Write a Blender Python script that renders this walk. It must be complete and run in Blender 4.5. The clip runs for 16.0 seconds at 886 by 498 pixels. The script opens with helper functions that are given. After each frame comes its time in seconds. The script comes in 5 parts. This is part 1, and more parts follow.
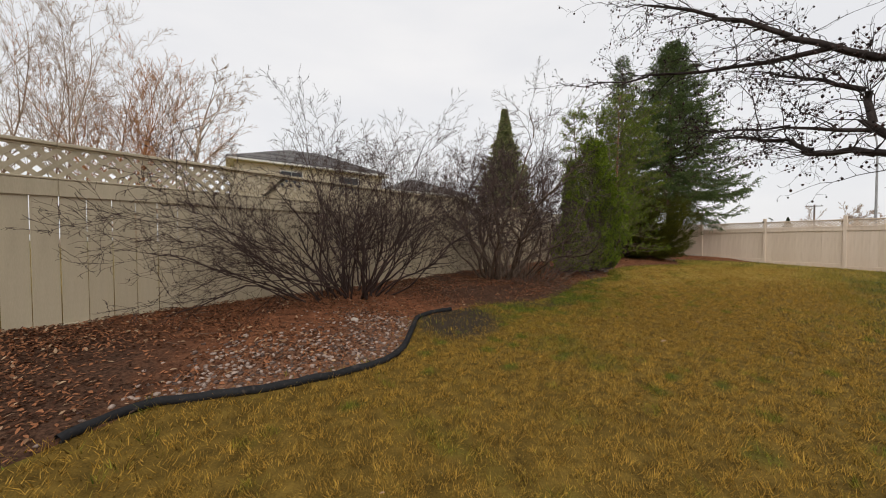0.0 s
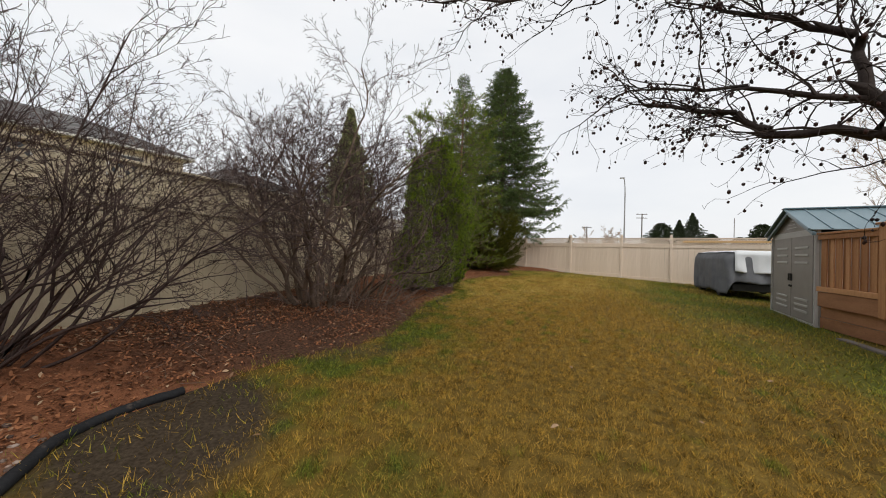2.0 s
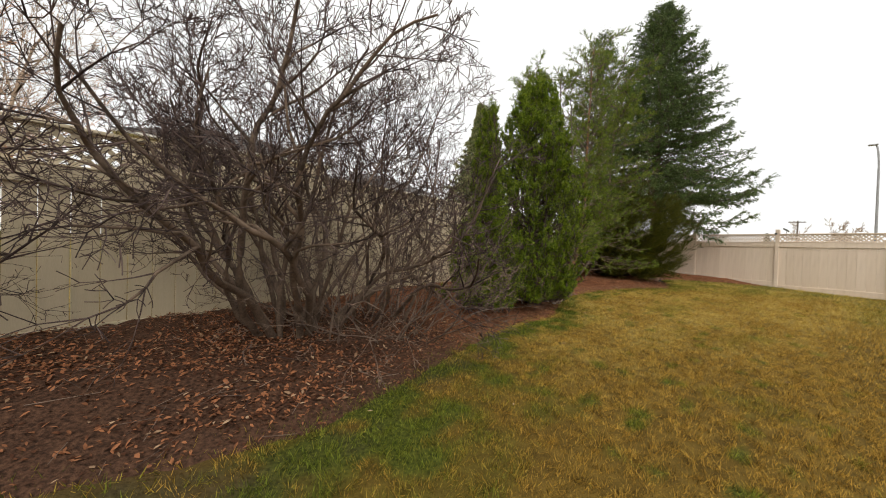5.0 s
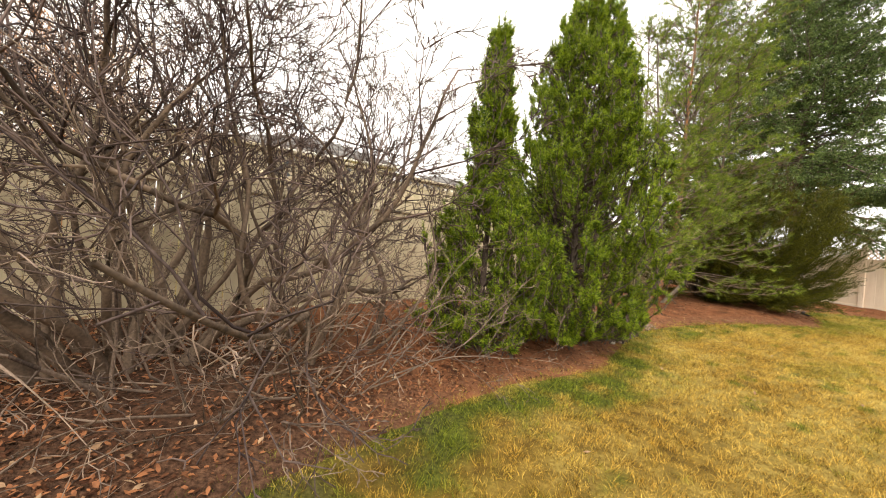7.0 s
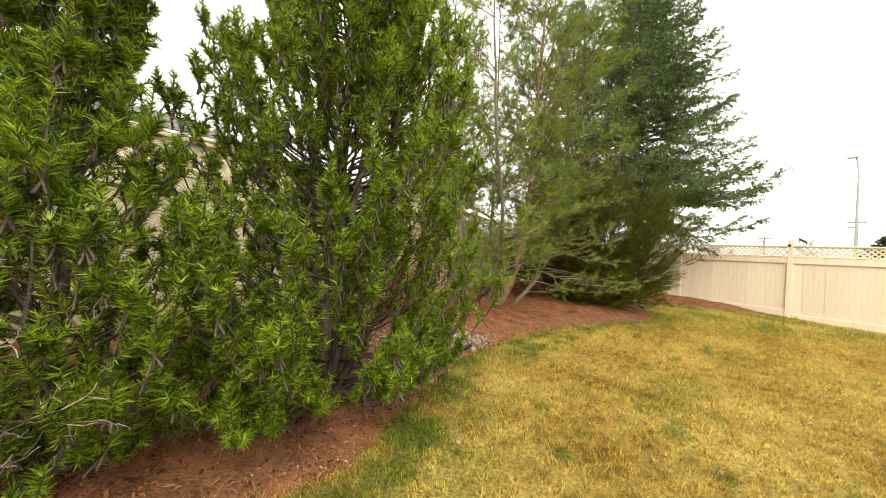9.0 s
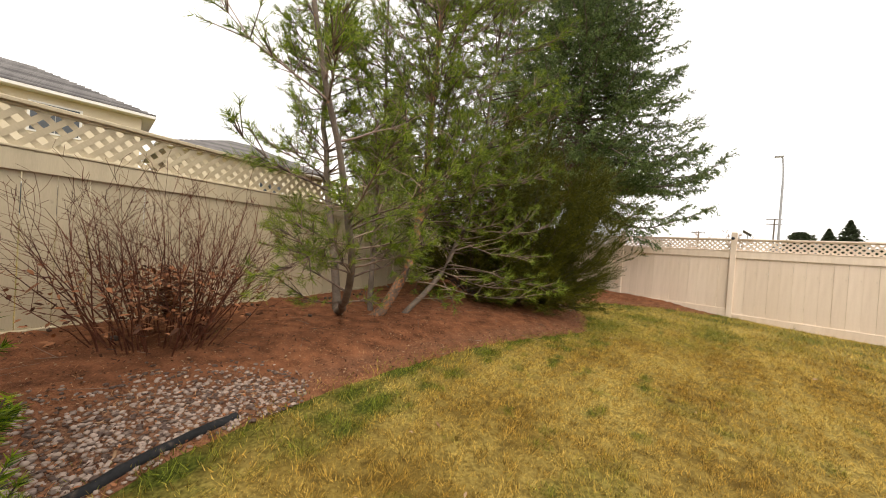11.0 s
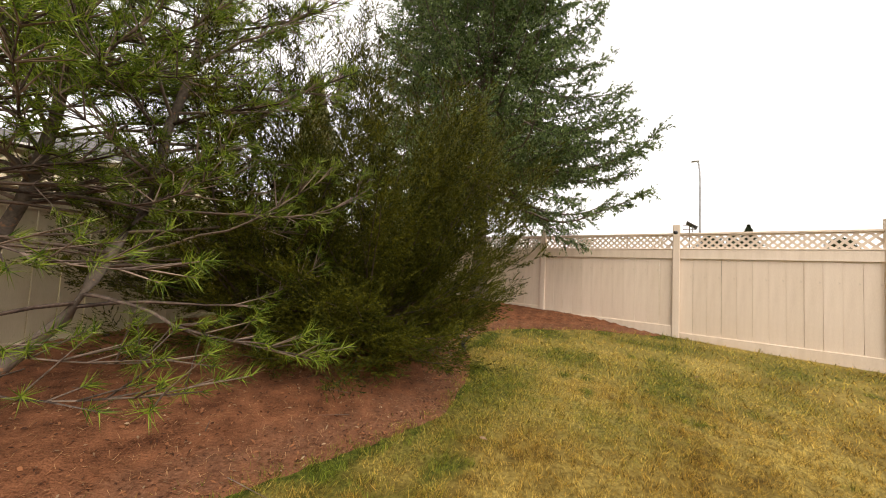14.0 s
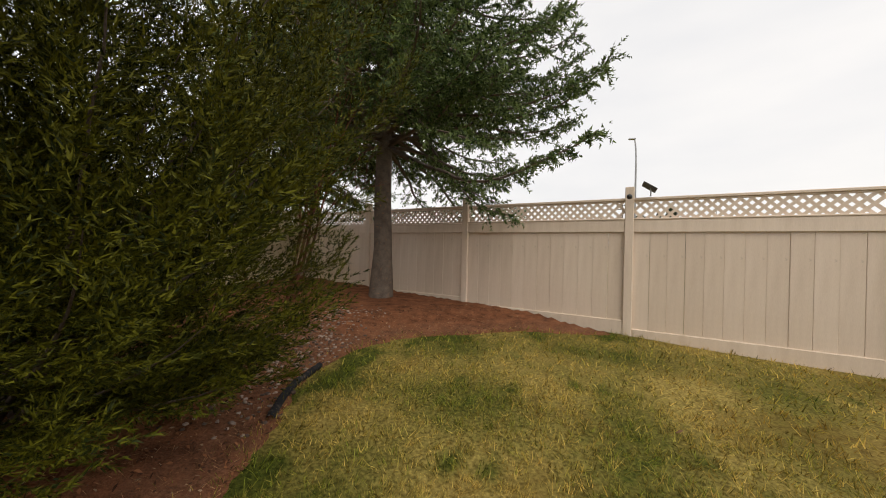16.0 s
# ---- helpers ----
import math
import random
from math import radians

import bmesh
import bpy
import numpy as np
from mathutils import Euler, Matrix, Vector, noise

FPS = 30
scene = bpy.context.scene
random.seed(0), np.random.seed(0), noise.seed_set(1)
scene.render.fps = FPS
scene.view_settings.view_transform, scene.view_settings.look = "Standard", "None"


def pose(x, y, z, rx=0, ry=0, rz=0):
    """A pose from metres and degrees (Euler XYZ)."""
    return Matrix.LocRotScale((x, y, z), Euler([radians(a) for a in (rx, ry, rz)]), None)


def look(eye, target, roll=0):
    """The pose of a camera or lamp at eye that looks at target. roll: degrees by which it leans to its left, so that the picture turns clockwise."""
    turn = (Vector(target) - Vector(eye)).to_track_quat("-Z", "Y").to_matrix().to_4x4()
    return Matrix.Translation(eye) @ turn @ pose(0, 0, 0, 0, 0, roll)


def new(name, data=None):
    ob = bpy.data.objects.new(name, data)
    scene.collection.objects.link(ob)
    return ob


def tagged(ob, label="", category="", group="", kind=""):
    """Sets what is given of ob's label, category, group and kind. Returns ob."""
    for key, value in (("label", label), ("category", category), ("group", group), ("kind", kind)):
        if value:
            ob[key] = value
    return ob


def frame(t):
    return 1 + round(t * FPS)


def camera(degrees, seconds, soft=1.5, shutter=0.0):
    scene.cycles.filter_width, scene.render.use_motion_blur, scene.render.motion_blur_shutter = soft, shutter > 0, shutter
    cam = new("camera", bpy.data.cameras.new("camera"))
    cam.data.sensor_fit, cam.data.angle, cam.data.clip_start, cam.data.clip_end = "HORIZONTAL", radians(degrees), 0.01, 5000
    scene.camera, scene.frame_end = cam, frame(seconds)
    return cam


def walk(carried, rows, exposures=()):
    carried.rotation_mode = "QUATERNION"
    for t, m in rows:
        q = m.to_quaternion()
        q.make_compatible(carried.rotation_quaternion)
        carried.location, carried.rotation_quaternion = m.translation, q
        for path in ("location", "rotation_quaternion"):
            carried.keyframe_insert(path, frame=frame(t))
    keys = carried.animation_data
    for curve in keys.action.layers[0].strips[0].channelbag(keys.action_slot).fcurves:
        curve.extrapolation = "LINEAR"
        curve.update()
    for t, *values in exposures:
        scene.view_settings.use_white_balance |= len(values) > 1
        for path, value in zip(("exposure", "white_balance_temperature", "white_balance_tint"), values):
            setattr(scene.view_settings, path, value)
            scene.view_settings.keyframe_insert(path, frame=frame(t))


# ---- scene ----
cam = camera(104.3, 16.0, soft=1.0)
METRES, EYE, TILT, LEAN, TURN = 17.12, 1.2, 0.0, 0.0, 0.0
ROWS = [
    (0.0, 0.0, 0.0, 0.0, 0.01, -0.96, -0.43),
    (0.5, 0.0021, 0.034, 0.0022, -8.1, -1.21, -1.24),
    (1.0, 0.0113, 0.0627, 0.0039, -14.18, -1.04, -0.58),
    (1.5, 0.0282, 0.0904, 0.0049, -20.42, 0.12, -1.62),
    (2.0, 0.0434, 0.1175, 0.0051, -25.09, 0.64, -1.66),
    (2.5, 0.0653, 0.1411, 0.0059, -28.86, 1.06, -0.91),
    (3.0, 0.0837, 0.1648, 0.0062, -33.19, 1.07, -1.37),
    (3.5, 0.107, 0.1848, 0.0064, -31.15, 0.06, -1.42),
    (4.0, 0.1239, 0.2058, 0.0059, -24.68, -0.52, -3.4),
    (4.5, 0.1395, 0.2265, 0.006, -12.44, -0.23, -2.76),
    (7.0, 0.218, 0.3579, 0.0068, 11.3, 0.04, -4.65),
    (7.5, 0.2347, 0.3832, 0.007, 6.52, -0.64, -4.76),
    (8.0, 0.2478, 0.4087, 0.0084, 4.11, 0.37, -4.28),
    (8.5, 0.2682, 0.4353, 0.0102, 1.81, 0.08, -4.49),
    (9.0, 0.2854, 0.4611, 0.0109, -5.81, 1.01, -4.1),
    (11.5, 0.3955, 0.573, 0.0189, -14.71, -0.91, -3.89),
    (12.0, 0.419, 0.5948, 0.0206, -18.99, -1.65, -2.9),
    (12.5, 0.4377, 0.6191, 0.0212, -22.13, -0.56, -2.97),
    (13.0, 0.4634, 0.6388, 0.0202, -19.95, -0.33, -2.75),
    (13.5, 0.4849, 0.6632, 0.0203, -20.41, 0.12, -2.59),
    (14.0, 0.5108, 0.6823, 0.019, -20.78, 2.68, -2.44),
    (14.5, 0.5373, 0.7026, 0.0187, -26.34, 3.17, -4.27),
    (15.0, 0.5597, 0.7246, 0.0194, -29.6, 2.61, -3.21),
    (15.5, 0.5859, 0.7455, 0.0205, -28.31, 1.38, -2.14),
    (16.0, 0.6095, 0.7687, 0.0201, -28.99, -0.14, -1.32),
]
# brightness of the clip's own camera along the walk
EXPO = [(0.0, -0.12, 6700, 10), (1.5, -0.02, 6600, 9), (3.5, -0.15, 6500, 8), (4.5, 0.0, 6700, 8), (7.0, 1.3, 7500, 8), (8.0, 1.4, 7500, 2), (9.0, 1.3, 7500, 0), (11.5, 0.65, 7200, 12), (13.0, 0.7, 7200, 12), (14.0, 0.7, 7200, 12), (14.7, 0.25, 7000, 10), (15.3, 0.0, 6900, 10), (16.0, 0.0, 6900, 10)]
walk(cam, [(t, pose(0, 0, EYE, TILT, LEAN, TURN) @ pose(METRES * x, METRES * y, METRES * z, 90 + pitch, roll, yaw)) for t, x, y, z, yaw, pitch, roll in ROWS], EXPO)

import bmesh
import random
from math import sin, cos, atan2, pi, hypot, exp

RNG = np.random.default_rng(7)

# ---------------------------------------------------------------- light
SUN_EL, SUN_AZ = radians(48), radians(183)
world = bpy.data.worlds.new("overcast_sky")
scene.world = world
world.use_nodes = True
wn, wl = world.node_tree.nodes, world.node_tree.links
wn.clear()
w_out = wn.new("ShaderNodeOutputWorld")
w_bg = wn.new("ShaderNodeBackground")
w_sky = wn.new("ShaderNodeTexSky")
w_sky.sky_type = "NISHITA"
w_sky.sun_disc = False
w_sky.sun_elevation, w_sky.sun_rotation = SUN_EL, SUN_AZ
w_sky.dust_density = 4.0
w_scale = wn.new("ShaderNodeVectorMath")
w_scale.operation = "SCALE"
w_scale.inputs["Scale"].default_value = 0.10
w_tc = wn.new("ShaderNodeTexCoord")
w_map = wn.new("ShaderNodeMapping")
w_map.inputs["Scale"].default_value = (1.2, 1.2, 4.0)
w_noise = wn.new("ShaderNodeTexNoise")
w_noise.inputs["Scale"].default_value = 1.6
w_noise.inputs["Detail"].default_value = 5.0
w_ramp = wn.new("ShaderNodeValToRGB")
w_ramp.color_ramp.elements[0].position, w_ramp.color_ramp.elements[1].position = 0.3, 0.7
w_ramp.color_ramp.elements[0].color = (0.96, 0.98, 1.03, 1)
w_ramp.color_ramp.elements[1].color = (1.10, 1.10, 1.12, 1)
w_mix = wn.new("ShaderNodeMixRGB")
w_mix.inputs["Fac"].default_value = 0.86
wl.new(w_tc.outputs["Generated"], w_map.inputs["Vector"])
wl.new(w_map.outputs["Vector"], w_noise.inputs["Vector"])
wl.new(w_noise.outputs["Fac"], w_ramp.inputs["Fac"])
wl.new(w_sky.outputs["Color"], w_scale.inputs[0])
wl.new(w_scale.outputs["Vector"], w_mix.inputs["Color1"])
wl.new(w_ramp.outputs["Color"], w_mix.inputs["Color2"])
wl.new(w_mix.outputs["Color"], w_bg.inputs["Color"])
wl.new(w_bg.outputs["Background"], w_out.inputs["Surface"])
w_bg.inputs["Strength"].default_value = 1.0

sun_data = bpy.data.lights.new("sun", "SUN")
sun_data.energy, sun_data.angle, sun_data.color = 1.3, radians(40), (1.0, 0.96, 0.9)
sun = new("sun", sun_data)
sun.matrix_world = look((sin(SUN_AZ) * cos(SUN_EL) * 50, cos(SUN_AZ) * cos(SUN_EL) * 50, sin(SUN_EL) * 50), (0, 0, 0))


# ---------------------------------------------------------------- materials
def material(name, dark, light, scale=6.0, fine=60.0, rough=0.8, bump=0.3, island=0.0, obrand=0.0, metal=0.0, stretch=(1, 1, 1), spec=0.3, wear=None, wear_at=0.62, transmit=0.0, depth=0.01, ramp=(0.3, 0.7)):
    """Two-scale procedural surface: broad stains, fine grain, relief and optional worn spots."""
    m = bpy.data.materials.new(name)
    m.use_nodes = True
    n, l = m.node_tree.nodes, m.node_tree.links
    b = n["Principled BSDF"]
    tc = n.new("ShaderNodeTexCoord")
    mp = n.new("ShaderNodeMapping")
    mp.inputs["Scale"].default_value = stretch
    l.new(tc.outputs["Object"], mp.inputs["Vector"])
    a = n.new("ShaderNodeTexNoise")
    a.inputs["Scale"].default_value, a.inputs["Detail"].default_value = scale, 4
    f = n.new("ShaderNodeTexNoise")
    f.inputs["Scale"].default_value, f.inputs["Detail"].default_value = fine, 3
    for k in (a, f):
        l.new(mp.outputs["Vector"], k.inputs["Vector"])
    add = n.new("ShaderNodeMath")
    add.operation = "MULTIPLY_ADD"
    add.inputs[1].default_value = 0.45
    half = n.new("ShaderNodeMath")
    half.operation = "MULTIPLY"
    half.inputs[1].default_value = 0.55
    l.new(a.outputs["Fac"], half.inputs[0])
    l.new(f.outputs["Fac"], add.inputs[0])
    l.new(half.outputs[0], add.inputs[2])
    value = add.outputs[0]
    if island:
        g = n.new("ShaderNodeNewGeometry")
        k = n.new("ShaderNodeMath")
        k.operation = "MULTIPLY_ADD"
        k.inputs[1].default_value = island
        l.new(g.outputs["Random Per Island"], k.inputs[0])
        s = n.new("ShaderNodeMath")
        s.operation = "SUBTRACT"
        s.inputs[1].default_value = island / 2
        l.new(value, s.inputs[0])
        l.new(s.outputs[0], k.inputs[2])
        value = k.outputs[0]
    if obrand:
        o = n.new("ShaderNodeObjectInfo")
        k = n.new("ShaderNodeMath")
        k.operation = "MULTIPLY_ADD"
        k.inputs[1].default_value = obrand
        l.new(o.outputs["Random"], k.inputs[0])
        s = n.new("ShaderNodeMath")
        s.operation = "SUBTRACT"
        s.inputs[1].default_value = obrand / 2
        l.new(value, s.inputs[0])
        l.new(s.outputs[0], k.inputs[2])
        value = k.outputs[0]
    r = n.new("ShaderNodeValToRGB")
    r.color_ramp.elements[0].position, r.color_ramp.elements[1].position = ramp
    r.color_ramp.elements[0].color, r.color_ramp.elements[1].color = (*dark, 1), (*light, 1)
    l.new(value, r.inputs["Fac"])
    colour = r.outputs["Color"]
    if wear:
        w = n.new("ShaderNodeTexNoise")
        w.inputs["Scale"].default_value, w.inputs["Detail"].default_value = scale * 3.1, 6
        l.new(tc.outputs["Object"], w.inputs["Vector"])
        wr = n.new("ShaderNodeValToRGB")
        wr.color_ramp.elements[0].position, wr.color_ramp.elements[1].position = wear_at, wear_at + 0.08
        l.new(w.outputs["Fac"], wr.inputs["Fac"])
        mx = n.new("ShaderNodeMixRGB")
        mx.inputs["Color2"].default_value = (*wear, 1)
        l.new(wr.outputs["Color"], mx.inputs["Fac"])
        l.new(colour, mx.inputs["Color1"])
        colour = mx.outputs["Color"]
    l.new(colour, b.inputs["Base Color"])
    b.inputs["Roughness"].default_value = rough
    b.inputs["Metallic"].default_value = metal
    b.inputs["Specular IOR Level"].default_value = spec
    if bump:
        bp = n.new("ShaderNodeBump")
        bp.inputs["Strength"].default_value, bp.inputs["Distance"].default_value = bump, depth
        l.new(value, bp.inputs["Height"])
        l.new(bp.outputs["Normal"], b.inputs["Normal"])
    if transmit:
        out = n["Material Output"]
        tr = n.new("ShaderNodeBsdfTranslucent")
        l.new(colour, tr.inputs["Color"])
        ms = n.new("ShaderNodeMixShader")
        ms.inputs["Fac"].default_value = transmit
        l.new(b.outputs["BSDF"], ms.inputs[1])
        l.new(tr.outputs["BSDF"], ms.inputs[2])
        l.new(ms.outputs["Shader"], out.inputs["Surface"])
    return m


def zoned(m, attr, dark, light, base_at=(0.25, 0.75), island=0.0):
    """Adds a second colour pair to a material, mixed in by a mesh attribute with a ragged edge."""
    n, l = m.node_tree.nodes, m.node_tree.links
    b = n["Principled BSDF"]
    old = b.inputs["Base Color"].links[0].from_socket
    at = n.new("ShaderNodeAttribute")
    at.attribute_name = attr
    tc = n.new("ShaderNodeTexCoord")
    no = n.new("ShaderNodeTexNoise")
    no.inputs["Scale"].default_value, no.inputs["Detail"].default_value = 9.0, 5
    l.new(tc.outputs["Object"], no.inputs["Vector"])
    k = n.new("ShaderNodeMath")
    k.operation = "MULTIPLY_ADD"
    k.inputs[1].default_value = 0.5
    l.new(no.outputs["Fac"], k.inputs[0])
    sub = n.new("ShaderNodeMath")
    sub.operation = "SUBTRACT"
    sub.inputs[1].default_value = 0.25
    l.new(at.outputs["Fac"], sub.inputs[0])
    l.new(sub.outputs[0], k.inputs[2])
    rr = n.new("ShaderNodeValToRGB")
    rr.color_ramp.elements[0].position, rr.color_ramp.elements[1].position = base_at
    l.new(k.outputs[0], rr.inputs["Fac"])
    fn = n.new("ShaderNodeTexNoise")
    fn.inputs["Scale"].default_value, fn.inputs["Detail"].default_value = 45.0, 4
    l.new(tc.outputs["Object"], fn.inputs["Vector"])
    cr = n.new("ShaderNodeValToRGB")
    cr.color_ramp.elements[0].position, cr.color_ramp.elements[1].position = 0.32, 0.68
    cr.color_ramp.elements[0].color, cr.color_ramp.elements[1].color = (*dark, 1), (*light, 1)
    tone = fn.outputs["Fac"]
    if island:
        g = n.new("ShaderNodeNewGeometry")
        vary = n.new("ShaderNodeMath")
        vary.operation = "MULTIPLY_ADD"
        vary.inputs[1].default_value = island
        low = n.new("ShaderNodeMath")
        low.operation = "SUBTRACT"
        low.inputs[1].default_value = island / 2
        l.new(tone, low.inputs[0])
        l.new(g.outputs["Random Per Island"], vary.inputs[0])
        l.new(low.outputs[0], vary.inputs[2])
        tone = vary.outputs[0]
    l.new(tone, cr.inputs["Fac"])
    mx = n.new("ShaderNodeMixRGB")
    l.new(rr.outputs["Color"], mx.inputs["Fac"])
    l.new(old, mx.inputs["Color1"])
    l.new(cr.outputs["Color"], mx.inputs["Color2"])
    l.new(mx.outputs["Color"], b.inputs["Base Color"])
    return m


M_LAWN = zoned(zoned(zoned(material("dormant_lawn", (0.042, 0.026, 0.006), (0.23, 0.145, 0.03), 9.0, 110, 0.95, 0.6, spec=0.1, depth=0.03), "straw", (0.14, 0.10, 0.024), (0.44, 0.335, 0.10)), "green", (0.025, 0.034, 0.005), (0.11, 0.12, 0.02)), "bare", (0.028, 0.02, 0.013), (0.075, 0.055, 0.036))
M_BLADE = zoned(zoned(material("grass_blades", (0.078, 0.045, 0.006), (0.68, 0.415, 0.08), 18.0, 45, 0.8, 0, island=0.5, spec=0.2, transmit=0.25, ramp=(0.28, 0.72)), "straw", (0.23, 0.15, 0.03), (0.88, 0.645, 0.175), island=0.55), "green", (0.035, 0.06, 0.005), (0.21, 0.29, 0.032), island=0.5)
M_MULCH = zoned(zoned(material("red_mulch", (0.06, 0.022, 0.011), (0.36, 0.15, 0.075), 7.0, 110, 0.95, 0.9, spec=0.1, depth=0.03), "litter", (0.035, 0.019, 0.013), (0.13, 0.068, 0.042)), "gravel", (0.085, 0.038, 0.023), (0.29, 0.155, 0.095))
M_LEAF = material("dead_leaves", (0.065, 0.023, 0.010), (0.32, 0.13, 0.058), 12, 50, 0.75, 0.2, island=0.75, spec=0.25)
M_PALELEAF = material("pale_dead_leaves", (0.20, 0.11, 0.06), (0.43, 0.29, 0.18), 12, 50, 0.75, 0.2, island=0.6, spec=0.25)
M_STRAW = material("fallen_pine_needles", (0.20, 0.09, 0.04), (0.50, 0.28, 0.14), 9, 50, 0.8, 0, island=0.7, spec=0.2)
M_PEBBLE = material("river_pebbles", (0.09, 0.055, 0.042), (0.38, 0.29, 0.24), 8, 60, 0.6, 0.2, island=0.9, spec=0.4)
M_EDGING = material("black_edging", (0.008, 0.008, 0.009), (0.026, 0.026, 0.028), 5, 60, 0.75, 0.4, spec=0.2, wear=(0.07, 0.055, 0.045), wear_at=0.62)
# West boards set darker than the east ones; shade is put into their tan.
M_FENCE_W = material("shade_toned_boards", (0.49, 0.415, 0.29), (0.615, 0.525, 0.375), 2.2, 40, 0.6, 0.25, obrand=0.18, stretch=(6, 6, 0.6), wear=(0.24, 0.2, 0.16), wear_at=0.72, depth=0.004)
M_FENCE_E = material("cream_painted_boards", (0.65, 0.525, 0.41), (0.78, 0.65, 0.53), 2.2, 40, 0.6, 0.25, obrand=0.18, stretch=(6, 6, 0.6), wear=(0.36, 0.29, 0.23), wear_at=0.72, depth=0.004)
M_BARK = material("grey_brown_bark", (0.045, 0.032, 0.028), (0.16, 0.12, 0.10), 14, 90, 0.9, 0.6, spec=0.15)
M_TWIG = material("dark_plum_twigs", (0.035, 0.021, 0.019), (0.11, 0.075, 0.066), 6, 60, 0.85, 0.3, island=0.3, spec=0.2)
M_TWIG_GREY = material("grey_lilac_twigs", (0.062, 0.043, 0.036), (0.31, 0.225, 0.175), 6, 60, 0.85, 0.3, island=0.4, spec=0.2)
M_LILAC = material("lilac_bark", (0.05, 0.035, 0.026), (0.22, 0.155, 0.112), 9, 60, 0.85, 0.5, island=0.3, spec=0.2)
M_LILAC_TWIG = material("plum_lilac_twigs", (0.04, 0.027, 0.026), (0.16, 0.112, 0.098), 6, 60, 0.85, 0.2, island=0.4, spec=0.2)
M_TWIG_RED = material("red_brown_twigs", (0.06, 0.02, 0.014), (0.20, 0.075, 0.045), 6, 60, 0.8, 0.3, island=0.4, spec=0.2)
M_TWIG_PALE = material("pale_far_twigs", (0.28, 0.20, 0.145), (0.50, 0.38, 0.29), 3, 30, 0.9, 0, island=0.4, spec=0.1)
M_TWIG_ORANGE = material("orange_willow_twigs", (0.38, 0.17, 0.08), (0.58, 0.31, 0.16), 3, 30, 0.9, 0, island=0.4, spec=0.1)
M_APPLE = material("dark_apple_bark", (0.022, 0.017, 0.016), (0.07, 0.055, 0.05), 12, 80, 0.9, 0.5, island=0.2, spec=0.15)
M_FRUIT = material("shrivelled_fruit", (0.015, 0.008, 0.008), (0.05, 0.02, 0.015), 20, 80, 0.7, 0.3, island=0.5)
M_PINE_BARK = material("orange_flaking_bark", (0.10, 0.075, 0.06), (0.28, 0.19, 0.14), 9, 70, 0.9, 0.8, spec=0.15, wear=(0.42, 0.19, 0.09), wear_at=0.5)
M_GREY_BARK = material("grey_pine_bark", (0.085, 0.066, 0.054), (0.23, 0.185, 0.15), 9, 70, 0.9, 0.7, spec=0.15, wear=(0.34, 0.19, 0.11), wear_at=0.63)
M_NEEDLE_BRIGHT = material("bright_pine_needles", (0.024, 0.07, 0.003), (0.34, 0.44, 0.03), 12.0, 40, 0.5, 0, island=0.5, spec=0.35, transmit=0.4)
M_NEEDLE = material("olive_pine_needles", (0.055, 0.105, 0.008), (0.31, 0.39, 0.045), 4.0, 30, 0.5, 0, island=0.6, spec=0.35, transmit=0.45)
M_NEEDLE_SPRUCE = material("blue_green_spruce_needles", (0.025, 0.055, 0.011), (0.18, 0.245, 0.07), 3.0, 30, 0.5, 0, island=0.6, spec=0.35, transmit=0.25)
M_NEEDLE_JUNIPER = material("olive_juniper_sprays", (0.012, 0.018, 0.002), (0.125, 0.122, 0.009), 5.0, 30, 0.6, 0, island=0.5, spec=0.15, transmit=0.08)
M_NEEDLE_FAR = material("far_conifer_foliage", (0.025, 0.036, 0.018), (0.085, 0.105, 0.055), 1.0, 10, 0.8, 0, island=0.5, spec=0.1)
M_NEEDLE_CONED = material("coned_spruce_foliage", (0.16, 0.20, 0.085), (0.40, 0.38, 0.19), 0.8, 6, 0.8, 0, island=0.7, spec=0.1, transmit=0.5)
M_SHED = material("grey_resin_panels", (0.20, 0.18, 0.165), (0.27, 0.245, 0.22), 3, 120, 0.55, 0.1, spec=0.4, depth=0.003)
M_SHED_TRIM = material("pale_grey_resin_trim", (0.34, 0.32, 0.30), (0.42, 0.40, 0.37), 3, 120, 0.55, 0.1, spec=0.4, depth=0.003)
M_SHED_ROOF = material("slate_blue_metal_roof", (0.10, 0.16, 0.19), (0.17, 0.24, 0.27), 2, 60, 0.4, 0.1, spec=0.5, depth=0.003)
M_BLACK = material("black_plastic", (0.01, 0.01, 0.01), (0.03, 0.03, 0.03), 6, 60, 0.4, 0.1, spec=0.5)
M_CEDAR = material("cedar_stained_boards", (0.30, 0.135, 0.055), (0.50, 0.26, 0.12), 2.5, 30, 0.6, 0.3, obrand=0.4, stretch=(8, 8, 0.7), spec=0.3, depth=0.004)
M_CEDAR_FLAT = material("weathered_brown_skirting", (0.22, 0.10, 0.048), (0.40, 0.20, 0.10), 1.5, 30, 0.7, 0.3, obrand=0.4, stretch=(1, 1, 5), spec=0.25, depth=0.004)
M_TARP_GREY = material("grey_woven_cover", (0.10, 0.105, 0.12), (0.21, 0.215, 0.23), 2.5, 140, 0.8, 0.3, spec=0.2)
M_TARP_WHITE = material("white_woven_cover", (0.62, 0.64, 0.66), (0.8, 0.82, 0.84), 2.0, 140, 0.6, 0.3, spec=0.3)
M_RUBBER = material("black_rubber", (0.012, 0.012, 0.012), (0.035, 0.035, 0.035), 8, 60, 0.7, 0.2)
M_STEEL = material("galvanised_steel", (0.25, 0.25, 0.26), (0.42, 0.42, 0.43), 4, 60, 0.5, 0.1, metal=0.6)
